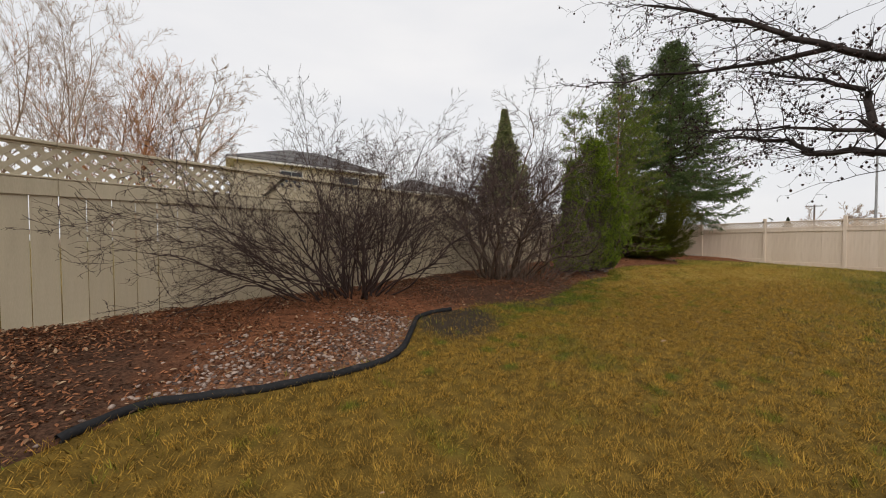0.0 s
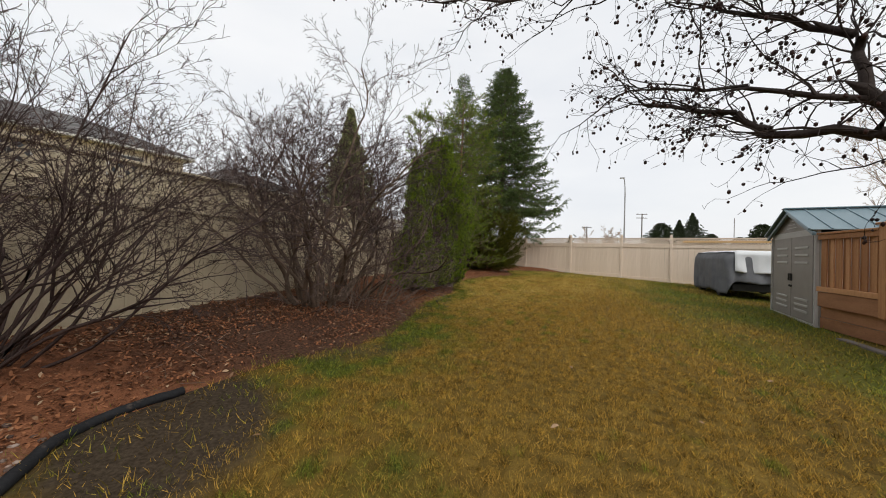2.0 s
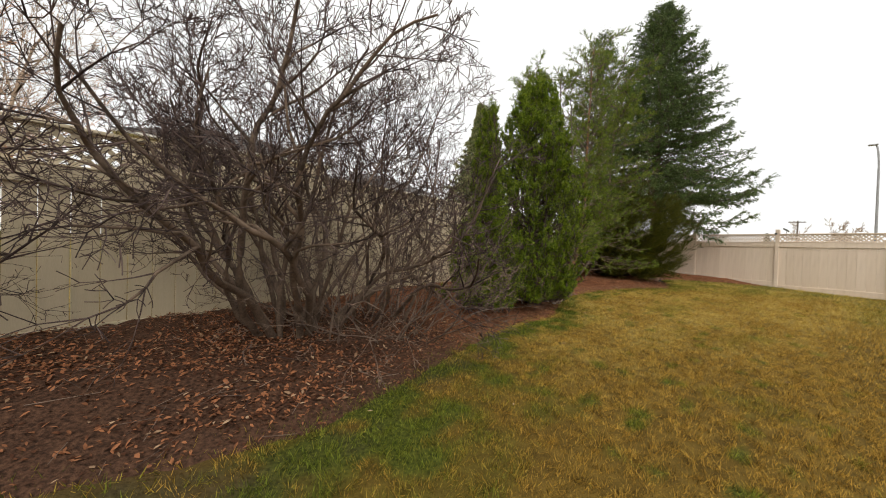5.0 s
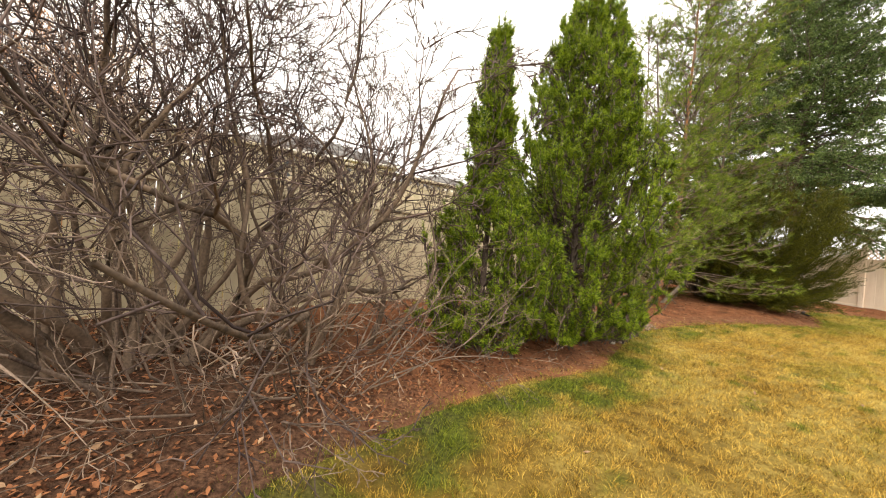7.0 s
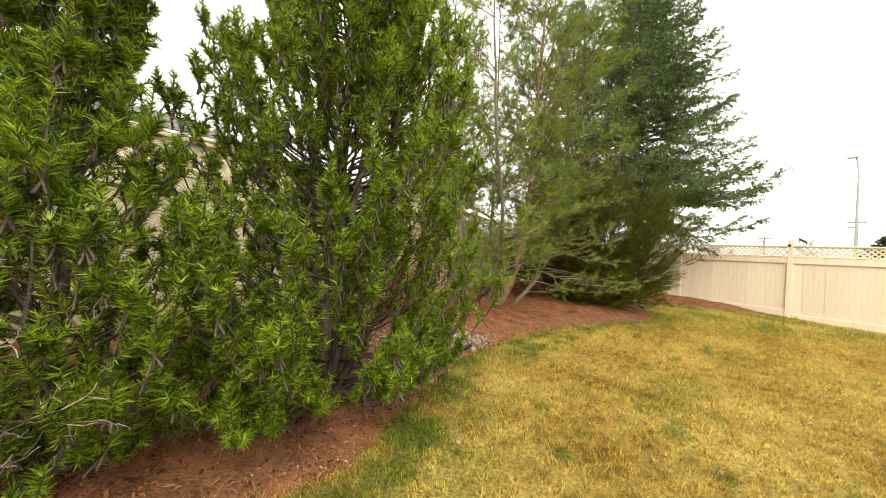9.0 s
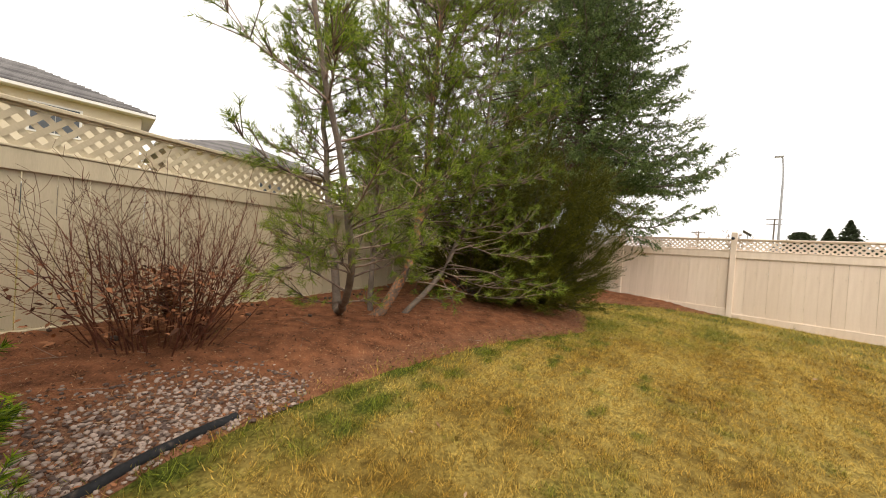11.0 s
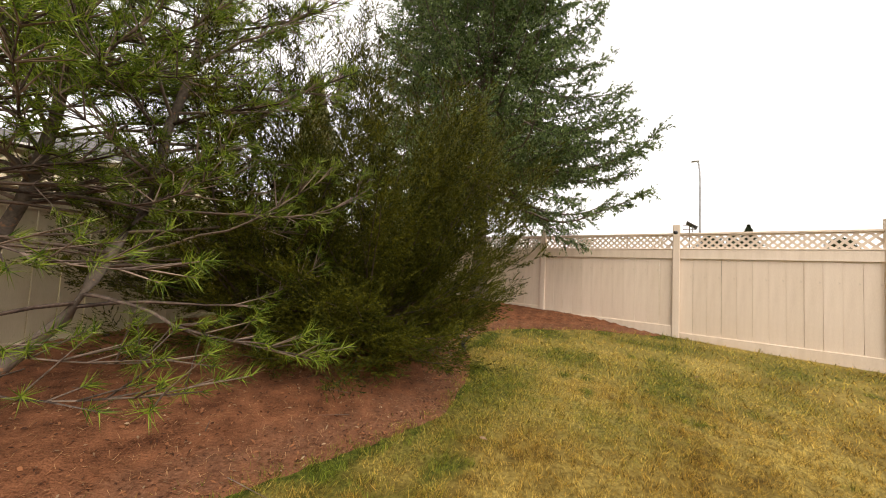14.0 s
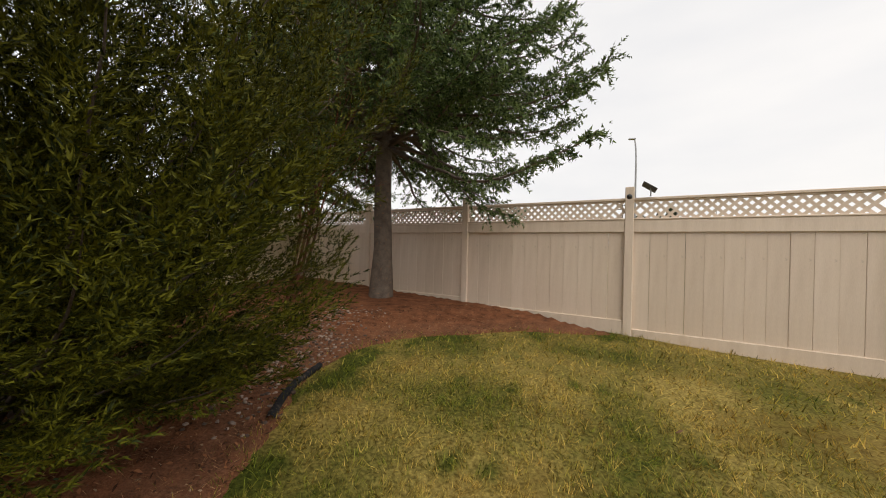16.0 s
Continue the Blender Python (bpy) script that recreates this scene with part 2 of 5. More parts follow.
M_POLE = material("weathered_pole_timber", (0.11, 0.09, 0.08), (0.2, 0.17, 0.15), 4, 60, 0.85, 0.2)
M_STUCCO = material("cream_stucco", (0.58, 0.50, 0.37), (0.70, 0.62, 0.48), 1.2, 90, 0.9, 0.3, spec=0.15)
M_SHINGLE = material("grey_shingles", (0.075, 0.07, 0.07), (0.18, 0.17, 0.165), 2.0, 40, 0.9, 0.5, obrand=0.4, spec=0.15)
M_TRIM = material("white_painted_trim", (0.66, 0.65, 0.62), (0.78, 0.77, 0.74), 2, 60, 0.5, 0.1)
M_PANE = material("dark_window_glass", (0.02, 0.025, 0.03), (0.05, 0.06, 0.07), 1, 5, 0.06, 0, spec=0.7)
M_PLANK = material("fresh_pine_plank", (0.5, 0.31, 0.14), (0.66, 0.44, 0.22), 2, 40, 0.6, 0.2, stretch=(1, 8, 8))
M_STONE = material("pale_limestone", (0.34, 0.29, 0.25), (0.52, 0.46, 0.40), 7, 60, 0.85, 0.5, spec=0.2)


# ---------------------------------------------------------------- helpers
def np_mesh(name, verts, quads=None, tris=None, mat=None, smooth=False, attrs=None):
    me = bpy.data.meshes.new(name)
    verts = np.asarray(verts, dtype=np.float32).reshape(-1, 3)
    q = np.zeros((0, 4), np.int32) if quads is None else np.asarray(quads, np.int32).reshape(-1, 4)
    t = np.zeros((0, 3), np.int32) if tris is None else np.asarray(tris, np.int32).reshape(-1, 3)
    me.vertices.add(len(verts))
    me.vertices.foreach_set("co", verts.ravel())
    me.loops.add(q.size + t.size)
    me.loops.foreach_set("vertex_index", np.concatenate([q.ravel(), t.ravel()]))
    me.polygons.add(len(q) + len(t))
    me.polygons.foreach_set("loop_start", np.concatenate([np.arange(len(q)) * 4, q.size + np.arange(len(t)) * 3]).astype(np.int32))
    if smooth:
        me.polygons.foreach_set("use_smooth", np.ones(len(q) + len(t), dtype=bool))
    me.update(calc_edges=True)
    for key, values in (attrs or {}).items():
        layer = me.attributes.new(key, "FLOAT", "POINT")
        layer.data.foreach_set("value", np.asarray(values, np.float32))
    if mat:
        me.materials.append(mat)
    return me


def bm_mesh(name, bm, mat):
    me = bpy.data.meshes.new(name)
    bm.to_mesh(me)
    bm.free()
    me.materials.append(mat)
    return me


BOXES = {}


def box_mesh(x, y, z, mat, bevel=0.006):
    """A box with softened edges, its base at the origin's height and centred in plan."""
    key = (round(x, 3), round(y, 3), round(z, 3), mat.name, bevel)
    if key not in BOXES:
        bm = bmesh.new()
        bmesh.ops.create_cube(bm, size=1.0)
        bmesh.ops.scale(bm, vec=(x, y, z), verts=bm.verts)
        bmesh.ops.translate(bm, vec=(0, 0, z / 2), verts=bm.verts)
        if bevel:
            bmesh.ops.bevel(bm, geom=list(bm.edges), offset=min(bevel, x / 3, y / 3, z / 3), segments=1, affect="EDGES")
        BOXES[key] = bm_mesh("box", bm, mat)
    return BOXES[key]


def part(name, me, parent, m=None, label=""):
    ob = new(name, me)
    ob.parent = parent
    ob.matrix_basis = m if m is not None else Matrix()
    return tagged(ob, label) if label else ob


def thing(name, m, label, category, group="", kind=""):
    ob = new(name)
    ob.empty_display_size = 0.2
    ob.matrix_basis = m
    return tagged(ob, label, category, group, kind)


def tubes(p0, p1, r0, r1, sides=4):
    p0, p1 = np.asarray(p0, float), np.asarray(p1, float)
    r0, r1 = np.asarray(r0, float), np.asarray(r1, float)
    d = p1 - p0
    d /= np.linalg.norm(d, axis=1, keepdims=True) + 1e-9
    ref = np.where(np.abs(d[:, 2:3]) < 0.9, np.array([[0, 0, 1.0]]), np.array([[1.0, 0, 0]]))
    a = np.cross(d, ref)
    a /= np.linalg.norm(a, axis=1, keepdims=True) + 1e-9
    b = np.cross(d, a)
    n = len(p0)
    ang = np.arange(sides) * 2 * pi / sides
    ring = a[:, None, :] * np.cos(ang)[None, :, None] + b[:, None, :] * np.sin(ang)[None, :, None]
    v = np.concatenate([p0[:, None] + ring * r0[:, None, None], p1[:, None] + ring * r1[:, None, None]], axis=1)
    i = np.arange(n)[:, None] * 2 * sides
    lo = i.copy()
    joins = np.zeros(n, bool)
    joins[1:] = np.abs(p0[1:] - p1[:-1]).max(axis=1) < 1e-6
    lo[joins] -= sides
    k = np.arange(sides)[None, :]
    k2 = (k + 1) % sides
    q = np.stack([lo + k, lo + k2, i + sides + k2, i + sides + k], axis=2).reshape(-1, 4)
    return v.reshape(-1, 3), q


def tube_mesh(name, segs, mat, sides=4):
    a = np.array(segs, float)
    v, q = tubes(a[:, 0:3], a[:, 3:6], a[:, 6], a[:, 7], sides)
    return np_mesh(name, v, quads=q, mat=mat, smooth=True)


def unit(v):
    return v / (np.linalg.norm(v, axis=-1, keepdims=True) + 1e-9)


def needles(p, d, length, count, size, width, spread, rng, start=0.0):
    """Fine needles round many shoots: p, d, length per shoot; returns the vertices of single triangles."""
    n = len(p)
    s = rng.uniform(start, 1.0, (n, count))
    ang = rng.uniform(0, 2 * pi, (n, count))
    ref = np.where(np.abs(d[:, 2:3]) < 0.9, np.array([[0, 0, 1.0]]), np.array([[1.0, 0, 0]]))
    a = unit(np.cross(d, ref))
    b = np.cross(d, a)
    radial = a[:, None] * np.cos(ang)[..., None] + b[:, None] * np.sin(ang)[..., None]
    tilt = np.radians(rng.normal(spread, 9, (n, count)))[..., None]
    nd = d[:, None] * np.cos(tilt) + radial * np.sin(tilt)
    base = p[:, None] + d[:, None] * (s * length[:, None])[..., None]
    ln = size * rng.uniform(0.7, 1.2, (n, count))[..., None]
    side = unit(np.cross(nd, rng.normal(size=(n, count, 3)))) * width
    v = np.stack([base - side, base + side, base + nd * ln], axis=2)
    return v.reshape(-1, 3)


def needle_mesh(name, v, mat):
    return np_mesh(name, v, tris=np.arange(len(v)).reshape(-1, 3), mat=mat)


# ---------------------------------------------------------------- lie of the land
EDGE = [(-3.2, -4.0), (-2.6, -1.0), (-2.25, 1.0), (-2.1, 1.75), (-1.92, 2.22), (-1.38, 2.44), (-0.98, 2.67), (-0.6, 2.99), (-0.4, 3.4), (-0.36, 4.08), (-0.32, 4.7), (0.06, 5.05), (0.8, 5.7), (1.5, 5.95), (2.05, 6.3), (2.5, 7.0), (3.2, 8.1), (3.8, 8.95), (4.65, 9.65), (5.1, 10.6), (5.5, 11.4), (6.2, 12.15), (7.3, 13.0), (8.1, 13.45), (8.95, 13.8), (9.75, 14.15), (10.3, 14.9), (10.6, 15.5), (10.75, 16.0), (11.0, 16.35), (11.45, 16.75), (12.1, 16.95), (13.6, 16.75), (14.75, 16.15)]
FW0, FWD = (-4.24, 3.28), (0.636, 0.772)
FE0, FED = (12.59, 20.3), (0.505, -0.863)
CORNER = (11.42, 22.29)
BED = EDGE + [(14.9, 16.25), CORNER, (-8.2, -1.52), (-8.2, -4.0)]
WALK = [(0, 0), (0.5, 1.6), (1.5, 2.9), (2.4, 3.9), (3.75, 6.15), (4.9, 7.9), (6.8, 9.8), (8.7, 11.7), (10.45, 13.2)]


def dist_line(x, y, pts):
    best = np.full(np.shape(x), 1e9)
    for (ax, ay), (bx, by) in zip(pts, pts[1:]):
        ex, ey = bx - ax, by - ay
        u = np.clip(((x - ax) * ex + (y - ay) * ey) / (ex * ex + ey * ey), 0, 1)
        best = np.minimum(best, np.hypot(x - ax - u * ex, y - ay - u * ey))
    return best


def inside(x, y, pts):
    r = np.zeros(np.shape(x), bool)
    for (ax, ay), (bx, by) in zip(pts, pts[1:] + pts[:1]):
        if ay != by:
            r ^= ((ay > y) != (by > y)) & (x < (bx - ax) * (y - ay) / (by - ay) + ax)
    return r


def wob(x, y):
    return np.sin(x * 1.7 + 1.3 * np.sin(y * 1.1)) * np.sin(y * 1.9 + 0.7 * np.sin(x * 1.3))


def smooth01(x):
    x = np.clip(x, 0, 1)
    return x * x * (3 - 2 * x)


def lawn_z(x, y):
    """Height of the lawn: a gentle tilt near the yard, level far away."""
    x, y = np.asarray(x, float), np.asarray(y, float)
    far = np.hypot(x - 6, y - 9)
    k = 1 - smooth01((far - 22) / 30)
    z = (-0.0151 * np.clip(x, -20, 40) + 0.038 * np.clip(y, -20, 40)) * k + 0.1 * (1 - k)
    return z + 0.008 * wob(x * 1.5, y * 1.5) * k


def bed_rise(x, y):
    d = dist_line(x, y, EDGE)
    d = np.where(inside(x, y, BED), d, -d)
    return np.where(d > 0, 0.012 + 0.12 * smooth01(d / 0.9) + 0.012 * wob(x * 4, y * 4) * np.clip(d * 3, 0, 1), np.maximum(d, -0.1) * 0.6), d


def ground_z(x, y):
    rise, d = bed_rise(np.asarray(x, float), np.asarray(y, float))
    return lawn_z(x, y) + np.maximum(rise, 0)


def gz(x, y):
    return float(ground_z(np.array([x]), np.array([y]))[0])


def green_mask(x, y):
    d = dist_line(x, y, EDGE)
    strip = (1.1 + 0.55 * np.exp(-((y - 7.4) / 1.6) ** 2)) * np.exp(-(d / (0.58 + 0.42 * (1 - smooth01((y - 6.5) / 2.0)))) ** 2) * (0.72 + 0.5 * wob(x * 6.3, y * 5.9)) * smooth01((y - 3.4) / 1.6) * (0.75 + 0.5 * wob(x * 2.1 + 3, y * 2.3))
    right = 0.74 * smooth01(((x - 0.9 * y) - 0.4) / 3.0) * (1 - smooth01((y - 11) / 6)) * (0.8 + 0.4 * wob(x * 0.9, y * 0.8))
    patch = 0.42 * smooth01((wob(x * 1.1 + 5, y * 1.0 + 2) + wob(x * 2.7, y * 2.2 + 1) * 0.6 - 0.35) / 0.7)
    fence = 0.5 * np.exp(-((dist_line(x, y, [(13.6, 18.5), (19, 9.5)]) - 0.7) / 0.6) ** 2)
    early = 0.30 * np.exp(-(np.hypot(x - 1.2, y - 4.6) / 1.4) ** 2) + 0.45 * np.exp(-(np.hypot((x - 2.9) / 1.0, (y - 1.5) / 0.6)) ** 2)
    mottle = 0.8 * smooth01((wob(x * 5.3 + 1, y * 4.7) + 0.8 * wob(x * 9.1, y * 8.3 + 2) - 0.5) / 0.8) * (0.3 + 0.7 * smooth01((wob(x * 0.7 + 2, y * 0.6) + 0.6) / 0.9))
    late = 0.58 * smooth01((y - 12.0) / 2.5) * (0.75 + 0.45 * wob(x * 1.7, y * 1.5 + 4))
    return np.clip(np.maximum.reduce([strip, right, patch, fence, early, mottle, late]), 0, 1)


def straw_mask(x, y):
    return 0.62 * smooth01((y - 0.2 * x - 4.4) / 4.5) * (0.8 + 0.3 * wob(x * 1.9 + 1, y * 1.6)) + 0.12 * wob(x * 6.1, y * 5.7 + 3) + 0.3 * smooth01((y - 13.2) / 2.0)


def bare_mask(x, y):
    a = np.exp(-((np.hypot((x - 0.18) / 0.62, (y - 4.65) / 0.9)) ** 4))
    b = 0.55 * np.exp(-((np.hypot((x - 1.5) / 0.8, (y - 5.8) / 0.35)) ** 4))
    c = 0.4 * np.exp(-(dist_line(x, y, [(0.9, 5.55), (1.6, 5.95), (2.1, 6.25), (2.6, 7.0), (3.4, 8.2)]) / 0.42) ** 2) * (0.8 + 0.5 * wob(x * 3.3, y * 3.9))
    return np.clip(np.maximum.reduce([a, b, c]), 0, 1)


def build_ground():
    near_x, near_y = np.arange(-9, 21.01, 0.15), np.arange(-7, 24.01, 0.15)
    far = np.array([1, 3, 8, 18, 40, 90, 200, 450, 1000.0])
    xs = np.concatenate([near_x[0] - far[::-1], near_x, near_x[-1] + far])
    ys = np.concatenate([near_y[0] - far[::-1], near_y, near_y[-1] + far])
    x, y = np.meshgrid(xs, ys, indexing="ij")
    v = np.stack([x, y, lawn_z(x, y)], axis=2).reshape(-1, 3)
    nx, ny = len(xs), len(ys)
    i = (np.arange(nx - 1)[:, None] * ny + np.arange(ny - 1)[None, :]).ravel()
    q = np.stack([i, i + ny, i + ny + 1, i + 1], axis=1)
    me = np_mesh("ground", v, quads=q, mat=M_LAWN, smooth=True, attrs={"green": green_mask(x, y).ravel(), "bare": bare_mask(x, y).ravel(), "straw": np.clip(straw_mask(x, y), 0, 1).ravel()})
    tagged(new("ground", me), "dormant tan lawn with green patches in a fenced yard", "lawn", kind="structure")


def build_bed():
    xs, ys = np.arange(-8.4, 15.2, 0.09), np.arange(-4.2, 22.6, 0.09)
    x, y = np.meshgrid(xs, ys, indexing="ij")
    rise, d = bed_rise(x, y)
    nx, ny = len(xs), len(ys)
    keep = d > -0.12
    cell = keep[:-1, :-1] & keep[1:, :-1] & keep[:-1, 1:] & keep[1:, 1:]
    i = (np.arange(nx - 1)[:, None] * ny + np.arange(ny - 1)[None, :])[cell]
    q = np.stack([i, i + ny, i + ny + 1, i + 1], axis=1)
    v = np.stack([x, y, lawn_z(x, y) + rise], axis=2).reshape(-1, 3)
    used, q = np.unique(q, return_inverse=True)
    v = v[used]
    litter = np.exp(-((np.hypot((v[:, 0] - 1.2) / 2.6, (v[:, 1] - 7.2) / 2.2)) ** 4)) * 0.95
    # Near corner: dark soil and litter, with its shade also put into the colour.
    litter = np.maximum(litter, 0.95 * np.exp(-((np.hypot((v[:, 0] + 3.6) / 2.1, (v[:, 1] - 1.7) / 2.1)) ** 4)))
    edge = dist_line(v[:, 0], v[:, 1], EDGE)
    gravel = np.exp(-((edge - 0.35) / 0.5) ** 2) * smooth01((4.9 - v[:, 1]) / 0.6) * smooth01((v[:, 0] + 2.4) / 0.9)
    gravel = np.maximum(gravel, np.exp(-((edge - 0.35) / 0.4) ** 2) * np.exp(-((v[:, 1] - 11.5) / 0.8) ** 4))
    gravel = np.maximum(gravel, 0.8 * np.exp(-(np.hypot(v[:, 0] - 10.6, v[:, 1] - 17.0) / 0.9) ** 4))
    gravel = np.maximum(gravel, 0.55 * np.exp(-((edge - 0.2) / 0.32) ** 2) * smooth01((v[:, 1] - 6.0) / 2.0))
    me = np_mesh("planting_bed", v, quads=q.reshape(-1, 4), mat=M_MULCH, smooth=True, attrs={"litter": litter, "gravel": gravel * 0.85})
    tagged(new("planting_bed", me), "raised planting bed of red mulch along the fence", "flower bed", kind="structure")


build_ground()
build_bed()


# ---------------------------------------------------------------- fences
def fence_run(name, label, start, way, spans, cap_z, mat, posts, face, open_h=0.28, pitch=0.105, slat_w=0.036):
    """A board fence with a lattice top. spans: panel lengths; cap_z(s): height of the cap; posts: whether posts show; face: +1 or -1, the yard's side."""
    ang = atan2(way[1], way[0])
    root = thing(name, Matrix.Translation((start[0], start[1], 0)), label, "fence", "yard fence")
    s = 0.0
    slat_len = (open_h + 0.02) / cos(pi / 4)
    half_w = open_h / 2 + 0.01
    mid_z = -0.036 - open_h / 2
    rnd = random.Random(3)
    for span in spans:
        z0, z1 = cap_z(s), cap_z(s + span)
        mid = s + span / 2
        top = (z0 + z1) / 2
        frame_m = Matrix.Translation((way[0] * mid, way[1] * mid, top)) @ Matrix.Rotation(ang, 4, "Z") @ Matrix.Rotation(-atan2(z1 - z0, span), 4, "Y")
        clear = span - (0.11 if posts else 0.0)
        gx = [start[0] + way[0] * (s + f * span) for f in (0, 0.5, 1)]
        gy = [start[1] + way[1] * (s + f * span) for f in (0, 0.5, 1)]
        low = min(gz(a, b) for a, b in zip(gx, gy)) - top
        part("cap", box_mesh(clear, 0.10 if not posts else 0.07, 0.036, mat), root, frame_m @ Matrix.Translation((0, 0, -0.036)))
        part("top_rail", box_mesh(clear, 0.055, 0.17, mat), root, frame_m @ Matrix.Translation((0, face * 0.012, -0.195 - open_h)))
        part("rail_lip", box_mesh(clear, 0.075, 0.022, mat), root, frame_m @ Matrix.Translation((0, face * 0.012, -0.0245 - open_h)))
        part("lattice_strip", box_mesh(clear, 0.034, 0.022, mat), root, frame_m @ Matrix.Translation((0, 0, -0.0585)))
        part("base_board", box_mesh(clear, 0.05, 0.20, mat), root, frame_m @ Matrix.Translation((0, face * 0.014, low - (0.0 if posts else 0.05))))
        n = max(1, round(clear / 0.205))
        w = clear / n
        high = -0.18 - open_h - (low - 0.05)
        for k in range(n):
            part("board", box_mesh(w - (0.0012 if posts else 0.006), 0.018, round(high, 1) + 0.1, mat, 0.003), root, frame_m @ Matrix.Translation((-clear / 2 + (k + 0.5) * w + rnd.uniform(-0.001, 0.001), rnd.uniform(-0.003, 0.003), -0.19 - open_h - round(high, 1))))
        inset = half_w if posts else 0.0
        m = int((clear - 2 * inset) / pitch)
        for k in range(m + 1):
            u = -clear / 2 + inset + (clear - 2 * inset) * k / m
            for sign in (1, -1):
                part("slat", box_mesh(slat_len, 0.007, slat_w, mat, 0.0), root, frame_m @ Matrix.Translation((u, sign * 0.0038, mid_z)) @ Matrix.Rotation(sign * pi / 4, 4, "Y") @ Matrix.Translation((0, 0, -slat_w / 2)))
        if posts:
            for sign in (1, -1):
                for end in (1, -1):
                    part("slat", box_mesh(slat_len / 2, 0.007, slat_w, mat, 0.0), root, frame_m @ Matrix.Translation((end * (clear / 2 - half_w / 2), sign * 0.0038, mid_z + sign * end * half_w / 2)) @ Matrix.Rotation(sign * pi / 4, 4, "Y") @ Matrix.Translation((0, 0, -slat_w / 2)))
        s += span
    s = 0.0
    for k, span in enumerate(list(spans) + [0]):
        if not posts and k % 4:
            s += span
            continue
        x, y = start[0] + way[0] * s, start[1] + way[1] * s
        base = gz(x, y) - 0.15
        if posts:
            h = cap_z(s) + 0.15 - base
            pm = box_mesh(0.112, 0.112, round(h, 2), mat, 0.008)
            part("post", pm, root, Matrix.Translation((way[0] * s, way[1] * s, base)) @ Matrix.Rotation(ang, 4, "Z"))
        else:
            h = cap_z(s) - 0.04 - base
            part("post", box_mesh(0.09, 0.09, round(h, 2), mat), root, Matrix.Translation((way[0] * s + way[1] * face * 0.065, way[1] * s - way[0] * face * 0.065, base)) @ Matrix.Rotation(ang, 4, "Z"))
        s += span
    return root


def cap_west(s):
    s -= 6.22
    return 2.2 + 0.0155 * s if s < 16 else 2.448 - 0.015 * (s - 16)


fence_run("fence", "painted board fence with lattice top behind the shrubs, toned darker for shade", (-8.2, -1.52), FWD, [2.2] * 14, cap_west, M_FENCE_W, False, -1, 0.36, 0.135, 0.046)
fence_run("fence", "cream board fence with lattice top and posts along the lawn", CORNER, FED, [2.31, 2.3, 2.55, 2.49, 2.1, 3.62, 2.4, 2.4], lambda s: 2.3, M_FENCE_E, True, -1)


# ---------------------------------------------------------------- woody growth
def grow(segs, rnd, p, d, length, r, level, top, step, jit, up, kids, ratio, rmin, angle=(0.45, 1.0), first=0.25, tips=None):
    """Adds one crooked branch and, level by level, its side branches to segs."""
    n = max(3 if level < top else 2, int(length / step))
    ln = length / n
    p, d = Vector(p), Vector(d).normalized()
    for i in range(n):
        d = (d + Vector((rnd.gauss(0, jit), rnd.gauss(0, jit), rnd.gauss(0, jit) + up))).normalized()
        q = p + d * ln
        ra, rb = max(rmin, r * (1 - 0.8 * i / n)), max(rmin * 0.8, r * (1 - 0.8 * (i + 1) / n))
        segs.append((*p, *q, ra, rb))
        if level < top and i >= n * first:
            for _ in range(int(kids[level] / n * 1.3 + rnd.random())):
                side = d.cross(Vector((rnd.gauss(0, 1), rnd.gauss(0, 1), rnd.gauss(0, 1)))).normalized()
                a = rnd.uniform(*angle)
                grow(segs, rnd, q, d * cos(a) + side * sin(a), length * ratio * rnd.uniform(0.6, 1.15) * (1 - 0.45 * i / n), rb * 0.62, level + 1, top, step * 0.88, jit * 1.1, up, kids, ratio, rmin, angle, 0.15, tips)
        p = q
    if tips is not None:
        tips.append((*p, *d))


def shrub(name, label, x, y, stems, height, spread, mat, seed, top=3, kids=(9, 6, 3), lean=(0, 0), thick=0.02, base_r=0.3, low=0.2, jit=0.13, up=0.03, rmin=0.0022, tips=None, step=0.16, ratio=0.42, twig=None, split=0.008, first=0.25):
    """A leafless many-stemmed shrub: each stem with its twigs is a part."""
    rnd = random.Random(seed)
    z = gz(x, y)
    root = thing(name, Matrix.Translation((x, y, z)), label, "shrub")
    for k in range(stems):
        a = 2 * pi * k / stems + rnd.uniform(-0.3, 0.3)
        tilt = rnd.uniform(low, 1.0) * spread
        d = Vector((cos(a) * tilt + lean[0], sin(a) * tilt + lean[1], 1.0))
        segs = []
        rr = base_r * rnd.uniform(0.3, 1.0)
        grow(segs, rnd, (cos(a) * rr, sin(a) * rr, -0.06), d, height * rnd.uniform(0.65, 1.05), thick * rnd.uniform(0.7, 1.25), 0, top, step, jit, up, kids, ratio, rmin, first=first, tips=tips)
        ends = np.array(segs)[:, 3:5] + np.array([x, y])
        clear = dist_line(ends[:, 0], ends[:, 1], WALK) > 0.85
        segs = [g for g, ok in zip(segs, clear) if ok]
        if twig:
            stem = part("stem", tube_mesh("stem", [g for g in segs if g[6] > split], mat, 6), root)
            tagged(part("twig_work", tube_mesh("twig_work", [g for g in segs if g[6] <= split], twig, 3), stem), kind="stuff")
        else:
            part("stem", tube_mesh("stem", segs, mat, 3), root)
    return root


def joined(name, parent, shoots_v, mat):
    return part(name, needle_mesh(name, shoots_v, mat), parent)


